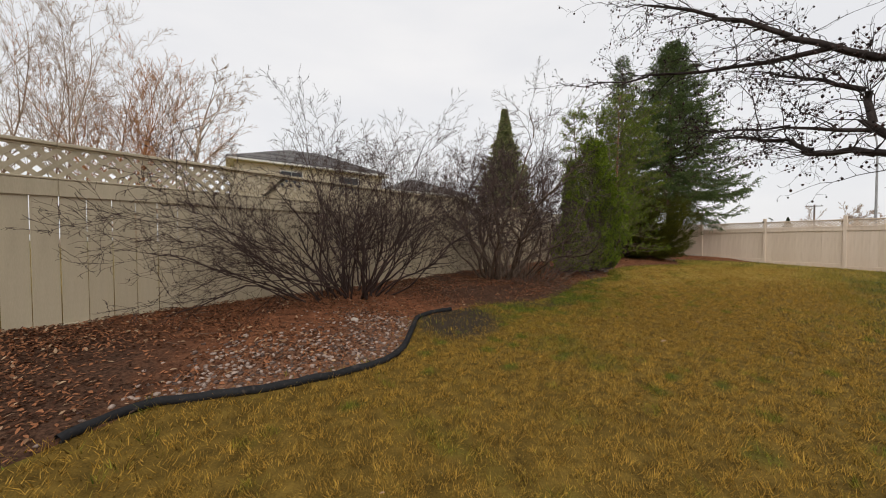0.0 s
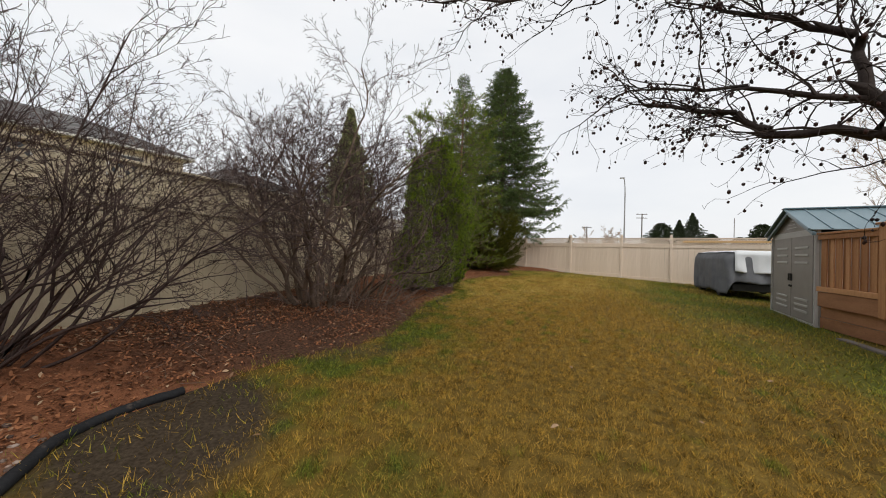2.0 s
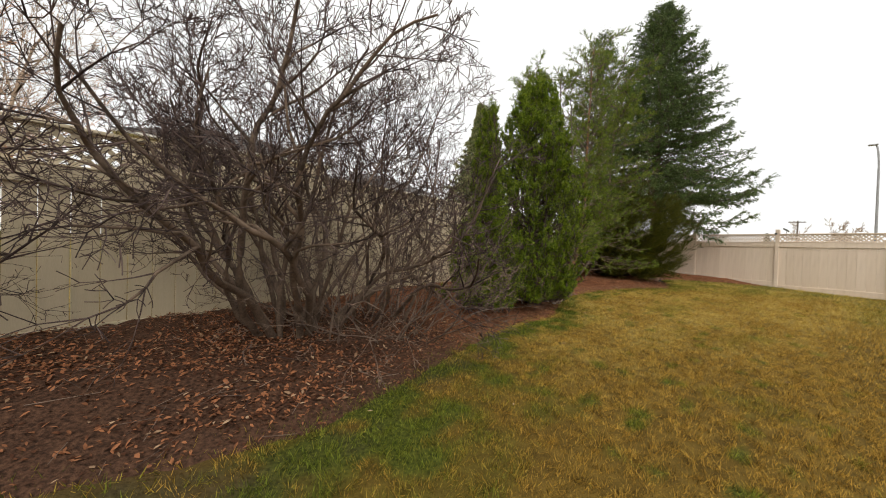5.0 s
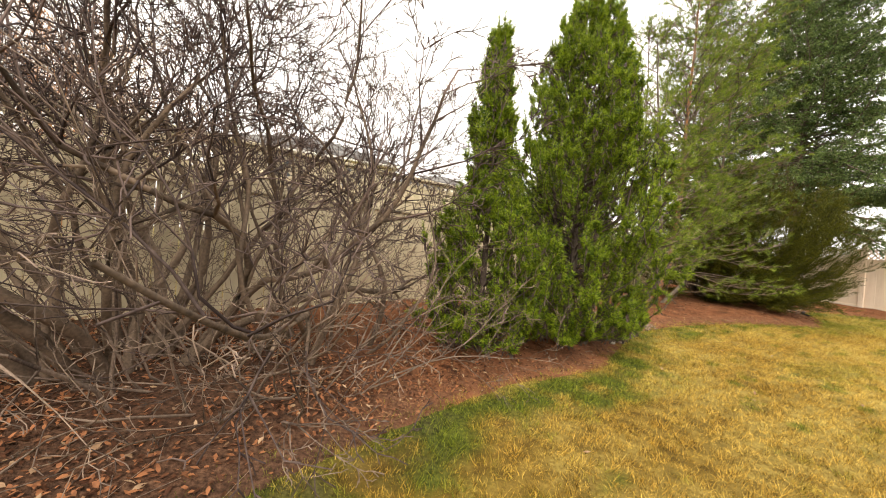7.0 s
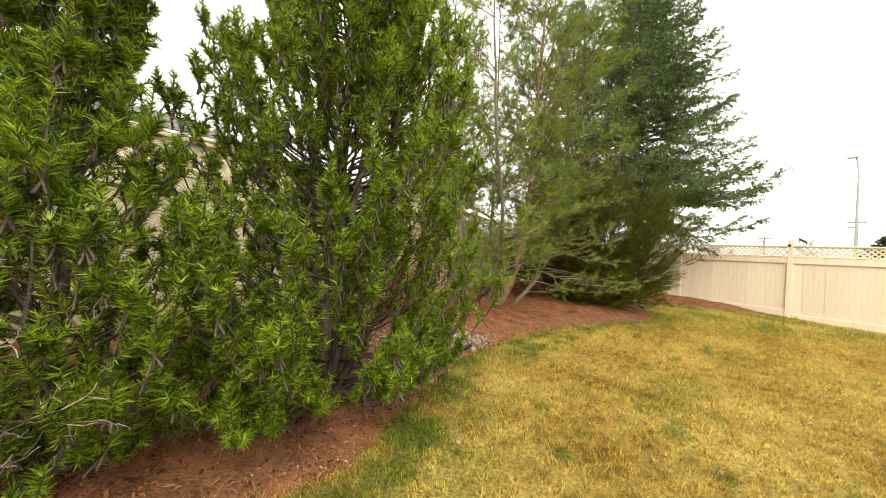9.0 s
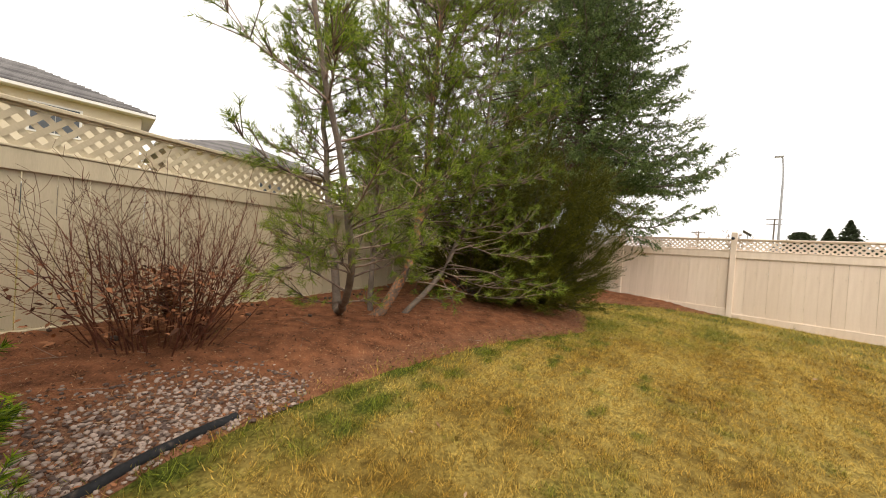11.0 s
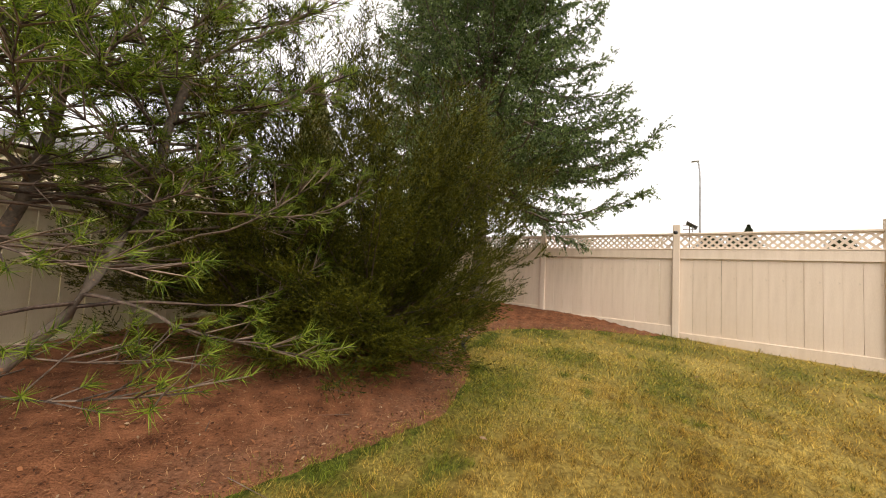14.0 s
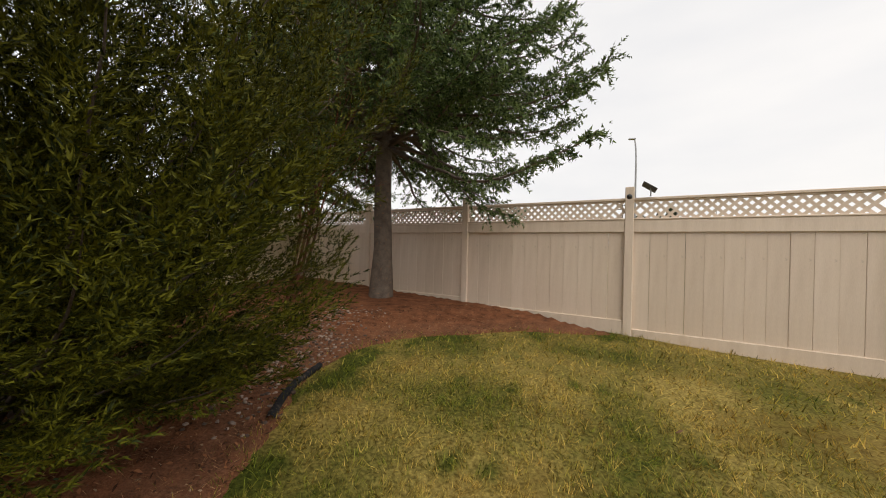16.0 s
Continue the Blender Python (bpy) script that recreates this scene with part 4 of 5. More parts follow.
# ---------------------------------------------------------------- fruit tree over the lawn
def fruit_tree():
    rnd = random.Random(5)
    x, y = 4.5, 1.5
    z = gz(x, y)
    root = thing("crab_apple_tree", Matrix.Translation((x, y, z)), "bare crab apple tree with dark limbs and shrivelled fruit", "tree")
    part("trunk", tube_mesh("trunk", [(0, 0, -0.1, 0.02, 0.0, 0.5, 0.17, 0.14), (0.02, 0, 0.5, 0, 0.03, 1.3, 0.14, 0.13), (0, 0.03, 1.3, -0.15, 0.1, 1.75, 0.13, 0.1)], M_APPLE, 12), root)
    tips = []
    limbs = (
        (0.04, [(-0.05, 0.05, 1.45), (-0.7, 0.7, 1.76), (-1.23, 1.12, 1.91), (-1.34, 1.47, 2.03), (-1.4, 1.6, 2.16), (-1.65, 2.0, 2.28)]),
        (0.034, [(-1.1, 1.0, 1.82), (-1.22, 1.15, 2.15), (-1.25, 1.18, 2.42), (-1.35, 1.4, 2.6), (-1.5, 1.7, 2.8)]),
        (0.043, [(-0.05, 0.05, 1.6), (-0.7, 0.6, 2.2), (-1.23, 1.1, 2.62), (-1.54, 1.47, 3.0), (-1.92, 1.8, 3.37), (-2.4, 2.1, 3.7)]),
        (0.018, [(-1.22, 1.15, 2.1), (-1.5, 1.5, 2.25), (-1.85, 1.95, 2.35)]),
        (0.024, [(-1.35, 1.25, 2.8), (-1.7, 1.9, 2.95), (-2.2, 2.4, 3.1), (-2.7, 2.9, 3.2)]),
        (0.06, [(0, 0, 1.6), (0.5, 0.3, 2.6), (0.9, 0.4, 3.6)]),
    )
    for r, pts in limbs:
        segs = []
        pts = [Vector(p) for p in pts]
        m = len(pts) - 1
        for i in range(m):
            a, b = pts[i], pts[i + 1]
            k = 3
            last = a
            for j in range(1, k + 1):
                q = a.lerp(b, j / k) + Vector((rnd.gauss(0, 0.012), rnd.gauss(0, 0.012), rnd.gauss(0, 0.012)))
                f0, f1 = (i + (j - 1) / k) / m, (i + j / k) / m
                segs.append((*last, *q, r * (1 - 0.75 * f0), r * (1 - 0.75 * f1)))
                if f1 > 0.12:
                    for _ in range(3 if rnd.random() < 0.6 else 2):
                        d = (b - a).normalized() + Vector((rnd.gauss(0, 0.8), rnd.gauss(0, 0.8), rnd.gauss(0.2, 0.5)))
                        grow(segs, rnd, q, d, rnd.uniform(0.3, 0.85), 0.0052, 1, 3, 0.07, 0.24, -0.01, (0, 7, 2), 0.45, 0.0014, (0.5, 1.2), 0.15, tips)
                last = q
        part("limb", tube_mesh("limb", segs, M_APPLE, 5), root)
    ico = bmesh.new()
    bmesh.ops.create_icosphere(ico, subdivisions=1, radius=1.0)
    base_v = np.array([v.co for v in ico.verts])
    base_t = np.array([[v.index for v in f.verts] for f in ico.faces])
    ico.free()
    vs, ts = [], []
    chosen = [t for t in tips if rnd.random() < 0.5]
    for n, t in enumerate(chosen):
        s = rnd.uniform(0.006, 0.011)
        p = Vector(t[:3]) + Vector((rnd.gauss(0, 0.006), rnd.gauss(0, 0.006), -0.018))
        vs.append(base_v * np.array([s, s, s * rnd.uniform(1.0, 1.5)]) + np.array(p))
        ts.append(base_t + n * len(base_v))
    tagged(part("fruit", np_mesh("fruit", np.concatenate(vs), tris=np.concatenate(ts), mat=M_FRUIT, smooth=True), root, label="small dark shrivelled crab apples"), kind="stuff")


fruit_tree()


# ---------------------------------------------------------------- shed
def prism(name, pts, depth, mat):
    """A flat outline in x and z, given thickness along y."""
    bm = bmesh.new()
    a = [bm.verts.new((x, 0, z)) for x, z in pts]
    b = [bm.verts.new((x, depth, z)) for x, z in pts]
    bm.faces.new(a)
    bm.faces.new(b[::-1])
    for i in range(len(pts)):
        j = (i + 1) % len(pts)
        bm.faces.new((a[j], a[i], b[i], b[j]))
    bmesh.ops.recalc_face_normals(bm, faces=bm.faces)
    return bm_mesh(name, bm, mat)


def shed():
    W, D, H, P = 2.5, 2.7, 1.86, 2.44
    m = Matrix.Translation((10.2, 5.0, 0.04)) @ Matrix.Rotation(atan2(0.581, 0.814), 4, "Z")
    root = thing("garden_shed", m, "grey resin garden shed with closed double doors and blue-grey roof", "shed")
    # local x along the front, local -y into the depth
    part("side_wall", box_mesh(0.05, D, H, M_SHED), root, Matrix.Translation((0.025, -D / 2, 0)))
    part("side_wall", box_mesh(0.05, D, H, M_SHED), root, Matrix.Translation((W - 0.025, -D / 2, 0)))
    part("back_wall", box_mesh(W - 0.1, 0.05, H, M_SHED), root, Matrix.Translation((W / 2, -D + 0.025, 0)))
    part("front_jamb", box_mesh(0.10, 0.05, H, M_SHED_TRIM), root, Matrix.Translation((0.1, -0.025, 0)))
    part("front_jamb", box_mesh(0.10, 0.05, H, M_SHED), root, Matrix.Translation((W - 0.1, -0.025, 0)))
    part("lintel", box_mesh(W, 0.06, 0.13, M_SHED_TRIM), root, Matrix.Translation((W / 2, -0.02, H - 0.05)))
    part("threshold", box_mesh(W, 0.06, 0.06, M_SHED_TRIM), root, Matrix.Translation((W / 2, -0.02, -0.02)))
    gable = [(0.0, H + 0.06), (W, H + 0.06), (W / 2, P - 0.02)]
    part("gable", prism("gable", gable, -0.05, M_SHED), root, Matrix.Translation((0, 0.0, 0)))
    part("gable", prism("gable", gable, 0.05, M_SHED), root, Matrix.Translation((0, -D, 0)))
    for k in range(3):
        f = 0.55 - 0.17 * k
        part("vent_bar", box_mesh(f, 0.012, 0.022, M_SHED_TRIM, 0.003), root, Matrix.Translation((W / 2, 0.008, H + 0.16 + 0.075 * k)))
    dw = (W - 0.32) / 2
    for k in range(2):
        door = part("door", box_mesh(dw - 0.012, 0.04, H - 0.09, M_SHED), root, Matrix.Translation((0.16 + dw * (k + 0.5), -0.012, 0.05)))
        for z in (0.1, 0.22, 0.34, 1.12, 1.28, 1.44):
            part("embossed_bar", box_mesh(dw * 0.62, 0.018, 0.05, M_SHED_TRIM, 0.007), door, Matrix.Translation((0, 0.022, z + 0.06)))
        side = 1 if k == 0 else -1
        part("handle", box_mesh(0.03, 0.05, 0.16, M_BLACK, 0.01), door, Matrix.Translation((side * (dw / 2 - 0.05), 0.04, 0.80)), "black door handle")
        part("latch", box_mesh(0.035, 0.035, 0.05, M_BLACK, 0.01), door, Matrix.Translation((side * (dw / 2 - 0.05), 0.035, 0.66)))
    part("corner_trim", box_mesh(0.045, 0.07, H, M_SHED_TRIM, 0.01), root, Matrix.Translation((0.02, 0.0, 0)))
    part("corner_trim", box_mesh(0.045, 0.07, H, M_SHED_TRIM, 0.01), root, Matrix.Translation((W - 0.02, 0.0, 0)))
    run, up = W / 2 + 0.08, P - H - 0.04
    sl = hypot(run, up)
    a = atan2(up, run)
    for sgn in (1, -1):
        rm = Matrix.Translation((W / 2 + sgn * run / 2, -D / 2 + 0.04, P - up / 2 + 0.0)) @ Matrix.Rotation(sgn * a, 4, "Y")
        panel = part("roof_panel", box_mesh(sl, D + 0.24, 0.02, M_SHED_ROOF), root, rm)
        for k in range(10):
            part("roof_seam", box_mesh(sl, 0.03, 0.02, M_SHED_ROOF, 0.004), panel, Matrix.Translation((0, (D + 0.2) * (k / 9 - 0.5), 0.018)))
        part("gable_trim", box_mesh(sl, 0.05, 0.07, M_SHED_ROOF), root, Matrix.Translation((W / 2 + sgn * run / 2, 0.075, P - up / 2 - 0.105)) @ Matrix.Rotation(sgn * a, 4, "Y"))
    part("ridge_cap", box_mesh(0.16, D + 0.26, 0.03, M_SHED_ROOF, 0.01), root, Matrix.Translation((W / 2, -D / 2 + 0.04, P + 0.022)))


shed()


# ---------------------------------------------------------------- deck screen
def deck_screen():
    start, end = Vector((10.29, 5.06)), Vector((7.0, 1.77))
    way = (end - start).normalized()
    root = thing("deck_railing", Matrix.Translation((start.x, start.y, 0.0)) @ Matrix.Rotation(atan2(way.y, way.x), 4, "Z"), "stained cedar deck privacy railing above a board skirting", "railing")
    L = (end - start).length
    base = 0.02
    for k in (1, 2):
        part("post", box_mesh(0.13, 0.13, 1.46, M_CEDAR), root, Matrix.Translation((0.10 + k * 1.55, 0, base + 0.44)))
        part("post_cap", box_mesh(0.19, 0.19, 0.035, M_CEDAR, 0.01), root, Matrix.Translation((0.10 + k * 1.55, 0, base + 1.903)))
    for k in range(3):
        a = 0.165 + k * 1.55
        ln = 1.42
        c = a + ln / 2
        part("handrail", box_mesh(ln - 0.004, 0.14, 0.04, M_CEDAR), root, Matrix.Translation((c, 0, 1.84)))
        part("upper_rail", box_mesh(ln - 0.004, 0.04, 0.09, M_CEDAR), root, Matrix.Translation((c, -0.03, 1.747)))
        part("lower_rail", box_mesh(ln - 0.004, 0.06, 0.09, M_CEDAR), root, Matrix.Translation((c, -0.03, 0.76)))
        n = 15
        for j in range(n):
            part("slat", box_mesh(0.085 if j % 2 else 0.15, 0.022, 0.98, M_CEDAR, 0.004), root, Matrix.Translation((a + ln * (j + 0.5) / n, -0.004 if j % 2 else 0.034, 0.80)))
        part("fascia", box_mesh(ln - 0.004, 0.04, 0.27, M_CEDAR_FLAT), root, Matrix.Translation((c, -0.02, 0.48)))
        for j in range(2):
            part("skirt_board", box_mesh(1.548, 0.025, 0.205, M_CEDAR_FLAT), root, Matrix.Translation((c, 0.055 + 0.012 * (j - 1), 0.05 + 0.212 * j)))
    part("deck_floor", box_mesh(L - 0.2, 2.6, 0.04, M_CEDAR_FLAT), root, Matrix.Translation((L / 2, 1.42, 0.70)))


deck_screen()
tagged(new("plank", box_mesh(1.3, 0.13, 0.04, M_POLE)), "weathered grey board lying on the lawn by the deck", "plank").matrix_basis = Matrix.Translation((8.75, 3.95, gz(8.75, 3.95) - 0.005)) @ Matrix.Rotation(0.75, 4, "Z")


# ---------------------------------------------------------------- covered trailer
def covered_trailer():
    ang = atan2(0.666, 0.746)
    L, W, Z = 3.75, 2.1, 1.53
    c = Vector((13.6, 8.15))
    base = gz(15.5, 8.8)
    root = thing("covered_trailer", Matrix.Translation((c.x, c.y, base)) @ Matrix.Rotation(ang, 4, "Z"), "low trailer under a grey and white fitted cover", "trailer")
    rng = np.random.default_rng(4)

    def outline(n):
        r = 0.25
        length = 2 * (L + W)
        out = []
        for i in range(n):
            s = length * i / n
            if s < W:
                p = (0.0, -s)
            elif s < W + L:
                p = (s - W, -W)
            elif s < 2 * W + L:
                p = (L, -W + (s - W - L))
            else:
                p = (L - (s - 2 * W - L), 0.0)
            x, y = min(max(p[0], r), L - r), min(max(p[1], -W + r), -r)
            d = Vector((p[0] - x, p[1] - y))
            if d.length > 1e-6:
                d = d.normalized() * r
            out.append((x + d.x, y + d.y, d.x / r if d.length else 0, d.y / r if d.length else 0, s))
        return out

    n, rows = 150, 16
    ring = outline(n)

    def skin(name, lo, hi, off, mat, keep, seed, ragged):
        g = np.random.default_rng(seed)
        ph = g.uniform(0, 6, 4)
        v, q = [], []
        for k in range(rows):
            u = k / (rows - 1)
            for x, y, nx, ny, s in ring:
                bottom = (lo + (0.38 * smooth01((W + 0.1 - s) / 0.3) * smooth01(s / 0.25) if lo < 0.3 else 0.0)) + ragged * (sin(s * 2.3 + ph[0]) + 0.6 * sin(s * 5.1 + ph[1]))
                z = bottom + (hi - bottom) * u
                fold = 0.042 * (1 - u) * (sin(s * 9 + ph[2] + 2 * u) + 0.7 * sin(s * 17 + ph[3])) + 0.015 * sin(s * 3 + u * 5)
                pull = -0.10 * max(0, u - 0.85) / 0.15
                v.append((x + nx * (off + fold + pull), y + ny * (off + fold + pull), z))
        for k in range(rows - 1):
            for i in range(n):
                j = (i + 1) % n
                if keep(ring[i][4]):
                    q.append((k * n + i, k * n + j, (k + 1) * n + j, (k + 1) * n + i))
        me = np_mesh(name, v, quads=q, mat=mat, smooth=True)
        ob = part(name, me, root)
        so = ob.modifiers.new("thickness", "SOLIDIFY")
        so.thickness = 0.006
        return ob

    skin("grey_cover", 0.16, Z - 0.03, 0.0, M_TARP_GREY, lambda s: True, 1, 0.04)
    skin("white_flap", 0.84, Z, 0.022, M_TARP_WHITE, lambda s: 0.22 < s < W + 0.2, 2, 0.035)
    bm = bmesh.new()
    bmesh.ops.create_grid(bm, x_segments=24, y_segments=16, size=0.5)
    for vtx in bm.verts:
        x, y = vtx.co.x, vtx.co.y
        e = max(abs(x), abs(y)) * 2
        vtx.co = Vector(((x + 0.5) * (L - 0.12) + 0.06, (y - 0.5) * (W - 0.12) - 0.06, Z - 0.045 + 0.075 * (1 - e ** 3) + 0.012 * sin(x * 19) * sin(y * 11)))
    part("white_top", bm_mesh("white_top", bm, M_TARP_WHITE), root)
    for x in (0.75, 2.9):
        for y in (-0.12, -W + 0.12):
            wb = bmesh.new()
            bmesh.ops.create_cone(wb, cap_ends=True, segments=24, radius1=0.30, radius2=0.30, depth=0.18)
            bmesh.ops.bevel(wb, geom=list(wb.edges), offset=0.03, segments=2, affect="EDGES")
            part("tyre", bm_mesh("tyre", wb, M_RUBBER), root, Matrix.Translation((x, y, 0.30)) @ Matrix.Rotation(pi / 2, 4, "X"))
    part("chassis", box_mesh(L - 0.4, W - 0.5, 0.22, M_BLACK), root, Matrix.Translation((L / 2, -W / 2, 0.24)))


covered_trailer()


# ---------------------------------------------------------------- lawn edging, stones and small things
def edging(pts, r, seed):
    rnd = random.Random(seed)
    fine = []
    for i in range(len(pts) - 1):
        p0, p1, p2, p3 = (Vector(pts[max(i - 1, 0)]), Vector(pts[i]), Vector(pts[i + 1]), Vector(pts[min(i + 2, len(pts) - 1)]))
        for k in range(6):
            u = k / 6
            q = 0.5 * ((2 * p1) + (p2 - p0) * u + (2 * p0 - 5 * p1 + 4 * p2 - p3) * u * u + (3 * p1 - p0 - 3 * p2 + p3) * u ** 3)
            fine.append(q)
    fine.append(Vector(pts[-1]))
    p = [Vector((q.x, q.y, float(lawn_z(q.x, q.y)) + 0.022 + rnd.uniform(-0.006, 0.006))) for q in fine]
    segs = [(*p[i], *p[i + 1], r, r) for i in range(len(p) - 1)]
    lower = [(a[0], a[1], a[2] - 0.03, a[3], a[4], a[5] - 0.03, r * 0.55, r * 0.55) for a in segs]
    tagged(new("lawn_edging", tube_mesh("lawn_edging", segs + lower, M_EDGING, 8)), "black plastic edging strip between bed and lawn", "garden edging")


edging([(-2.08, 1.85), (-1.92, 2.22), (-1.38, 2.44), (-0.98, 2.67), (-0.6, 2.99), (-0.4, 3.4), (-0.36, 4.08), (-0.30, 4.7), (0.12, 5.1)], 0.032, 1)
edging([(5.2, 11.0), (5.42, 11.4), (5.66, 11.72)], 0.028, 2)
edging([(10.55, 15.55), (10.72, 16.0), (10.98, 16.35)], 0.028, 3)


def blob_base():
    bm = bmesh.new()
    bmesh.ops.create_icosphere(bm, subdivisions=1, radius=1.0)
    v = np.array([q.co for q in bm.verts])
    t = np.array([[q.index for q in f.verts] for f in bm.faces])
    bm.free()
    return v, t


BLOB_V, BLOB_T = blob_base()


def blobs(name, label, category, xy, sizes, mat, flat, seed, sink=0.25):
    rng = np.random.default_rng(seed)
    n = len(xy)
    v = BLOB_V[None] * (1 + rng.normal(0, 0.13, (n, len(BLOB_V), 1))) * sizes[:, None, None] * np.stack([rng.uniform(0.8, 1.3, n), rng.uniform(0.7, 1.0, n), rng.uniform(flat, flat + 0.3, n)], axis=1)[:, None]
    a = rng.uniform(0, 2 * pi, n)
    x = v[..., 0] * np.cos(a)[:, None] - v[..., 1] * np.sin(a)[:, None]
    y = v[..., 0] * np.sin(a)[:, None] + v[..., 1] * np.cos(a)[:, None]
    z = v[..., 2] + (ground_z(xy[:, 0], xy[:, 1]) + sizes * (flat - sink))[:, None]
    v = np.stack([x + xy[:, 0:1], y + xy[:, 1:2], z], axis=2).reshape(-1, 3)
    t = (BLOB_T[None] + (np.arange(n) * len(BLOB_V))[:, None, None]).reshape(-1, 3)
    return tagged(new(name, np_mesh(name, v, tris=t, mat=mat, smooth=True)), label, category, kind="stuff")


def scatter(n, box, weight, seed):
    rng = np.random.default_rng(seed)
    p = np.stack([rng.uniform(box[0], box[2], n), rng.uniform(box[1], box[3], n)], axis=1)
    return p[rng.random(n) < weight(p[:, 0], p[:, 1])]


def in_bed(x, y):
    return inside(x, y, BED)


def gravel_w(x, y):
    e = dist_line(x, y, EDGE)
    return in_bed(x, y) * np.exp(-((e - 0.38) / 0.5) ** 2) * smooth01((4.9 - y) / 0.8) * smooth01((x + 2.3) / 0.5)


g1 = scatter(9500, (-3.2, 0.8, 0.2, 5.2), gravel_w, 1)
blobs("gravel", "pink and grey river pebbles in the bed", "gravel", g1, np.random.default_rng(1).uniform(0.010, 0.025, len(g1)), M_PEBBLE, 0.4, 2)
g2 = scatter(11000, (3.6, 10.7, 6.0, 12.6), lambda x, y: in_bed(x, y) * (1 - smooth01((y - 11.9) / 0.6)) * np.exp(-((dist_line(x, y, EDGE) - 0.3) / 0.38) ** 2), 3)
blobs("gravel", "pale river pebbles beside the black edging", "gravel", g2, np.random.default_rng(2).uniform(0.007, 0.020, len(g2)), M_PEBBLE, 0.4, 4)
g3 = scatter(3200, (9.9, 15.4, 12.6, 18.4), lambda x, y: in_bed(x, y) * np.exp(-(dist_line(x, y, [(10.5, 15.8), (11.5, 17.9)]) / 0.38) ** 2), 5)
blobs("gravel", "pale river pebbles below the spruce", "gravel", g3, np.random.default_rng(3).uniform(0.009, 0.022, len(g3)), M_PEBBLE, 0.4, 6)
for k, (x, y, r) in enumerate(((5.0, 10.6, 0.035), (-1.02, 3.98, 0.045))):
    rngk = np.random.default_rng(40 + k)
    bmk = bmesh.new()
    bmesh.ops.create_icosphere(bmk, subdivisions=2, radius=r)
    for q in bmk.verts:
        q.co *= 1 + rngk.normal(0, 0.07)
        q.co.z *= 0.6
    st = tagged(new("stone", bm_mesh("stone", bmk, M_STONE)), "pale rough stone at the edge of the bed", "stone", "stones in the bed")
    st.matrix_basis = Matrix.Translation((x, y, gz(x, y) + r * 0.35)) @ Matrix.Rotation(k * 1.3, 4, "Z")


def leaf_litter(name, label, xy, size, mat, seed, lift=0.012):
    """Curled dead leaves: four triangles each, pointed at both ends."""
    rng = np.random.default_rng(seed)
    n = len(xy)
    sz = size * rng.uniform(0.6, 1.3, n)
    shape = np.array([[-1, 0, 0], [-0.2, 0.42, 0.1], [-0.2, -0.42, 0.1], [0.45, 0.3, 0.12], [0.45, -0.3, 0.12], [1, 0, 0.05]])
    v = np.repeat(shape[None], n, 0) * sz[:, None, None]
    v[..., 2] *= rng.uniform(0.3, 3.2, (n, 1))
    v[..., 2] += 0.35 * sz[:, None] * rng.normal(0, 1, (n, 1)) * (v[..., 0] / sz[:, None])
    v[..., 2] += 0.35 * sz[:, None] * rng.normal(0, 1, (n, 1)) * (v[..., 1] / sz[:, None])
    a = rng.uniform(0, 2 * pi, n)[:, None]
    x, y = v[..., 0] * np.cos(a) - v[..., 1] * np.sin(a), v[..., 0] * np.sin(a) + v[..., 1] * np.cos(a)
    z = v[..., 2] + (ground_z(xy[:, 0], xy[:, 1]) + rng.uniform(0.3, 1.0, n) * lift)[:, None]
    t = np.array([[0, 2, 1], [1, 2, 4], [1, 4, 3], [3, 4, 5]])
    t = (t[None] + (np.arange(n) * 6)[:, None, None]).reshape(-1, 3)
    me = np_mesh(name, np.stack([x + xy[:, 0:1], y + xy[:, 1:2], z], axis=2).reshape(-1, 3), tris=t, mat=mat)
    return tagged(new(name, me), label, "leaves", kind="stuff")


def litter_w(x, y):
    e = dist_line(x, y, EDGE)
    w = smooth01((e - 0.02) / 0.35) * (0.55 + 0.45 * wob(x * 1.6, y * 1.4))
    return in_bed(x, y) * np.clip(w, 0.12, 1) * (1 - 0.75 * smooth01((y - 8.6) / 1.2))


l1 = scatter(190000, (-5.4, 0.8, 4.3, 9.6), litter_w, 7)
leaf_litter("leaf_litter", "red-brown dead leaves strewn over the mulch", l1, 0.018, M_LEAF, 8)
l2 = scatter(15000, (-6, 0.5, 5.0, 11), litter_w, 9)
leaf_litter("leaf_litter", "pale curled dead leaves strewn over the mulch", l2, 0.022, M_PALELEAF, 10, 0.02)
l3 = scatter(90000, (2.5, 8.0, 14, 18), lambda x, y: in_bed(x, y) * np.exp(-dist_line(x, y, EDGE) / 2.2) * 0.9, 12)
leaf_litter("bark_chips", "small red-brown bark chips and needle litter", l3, 0.013, M_LEAF, 13)
l5 = scatter(22000, (2.5, 8.0, 14, 18), lambda x, y: in_bed(x, y) * np.exp(-dist_line(x, y, EDGE) / 2.0) * 0.5, 26)
leaf_litter("bark_chips", "pale bark chips and needles on the mulch", l5, 0.012, M_PALELEAF, 27)
l4 = scatter(420, (-1, -1, 14, 16), lambda x, y: (~in_bed(x, y)) * 0.35 * np.exp(-dist_line(x, y, WALK) / 3.5), 14)
leaf_litter("lawn_leaves", "single dead leaves on the lawn", l4, 0.024, M_PALELEAF, 15, 0.05)
c1 = scatter(900, (3, 12, 8, 17), lambda x, y: in_bed(x, y) * np.exp(-((dist_line(x, y, [(-4.24, 3.28), CORNER]) - 0.45) / 0.35) ** 2) * 0.35, 16)
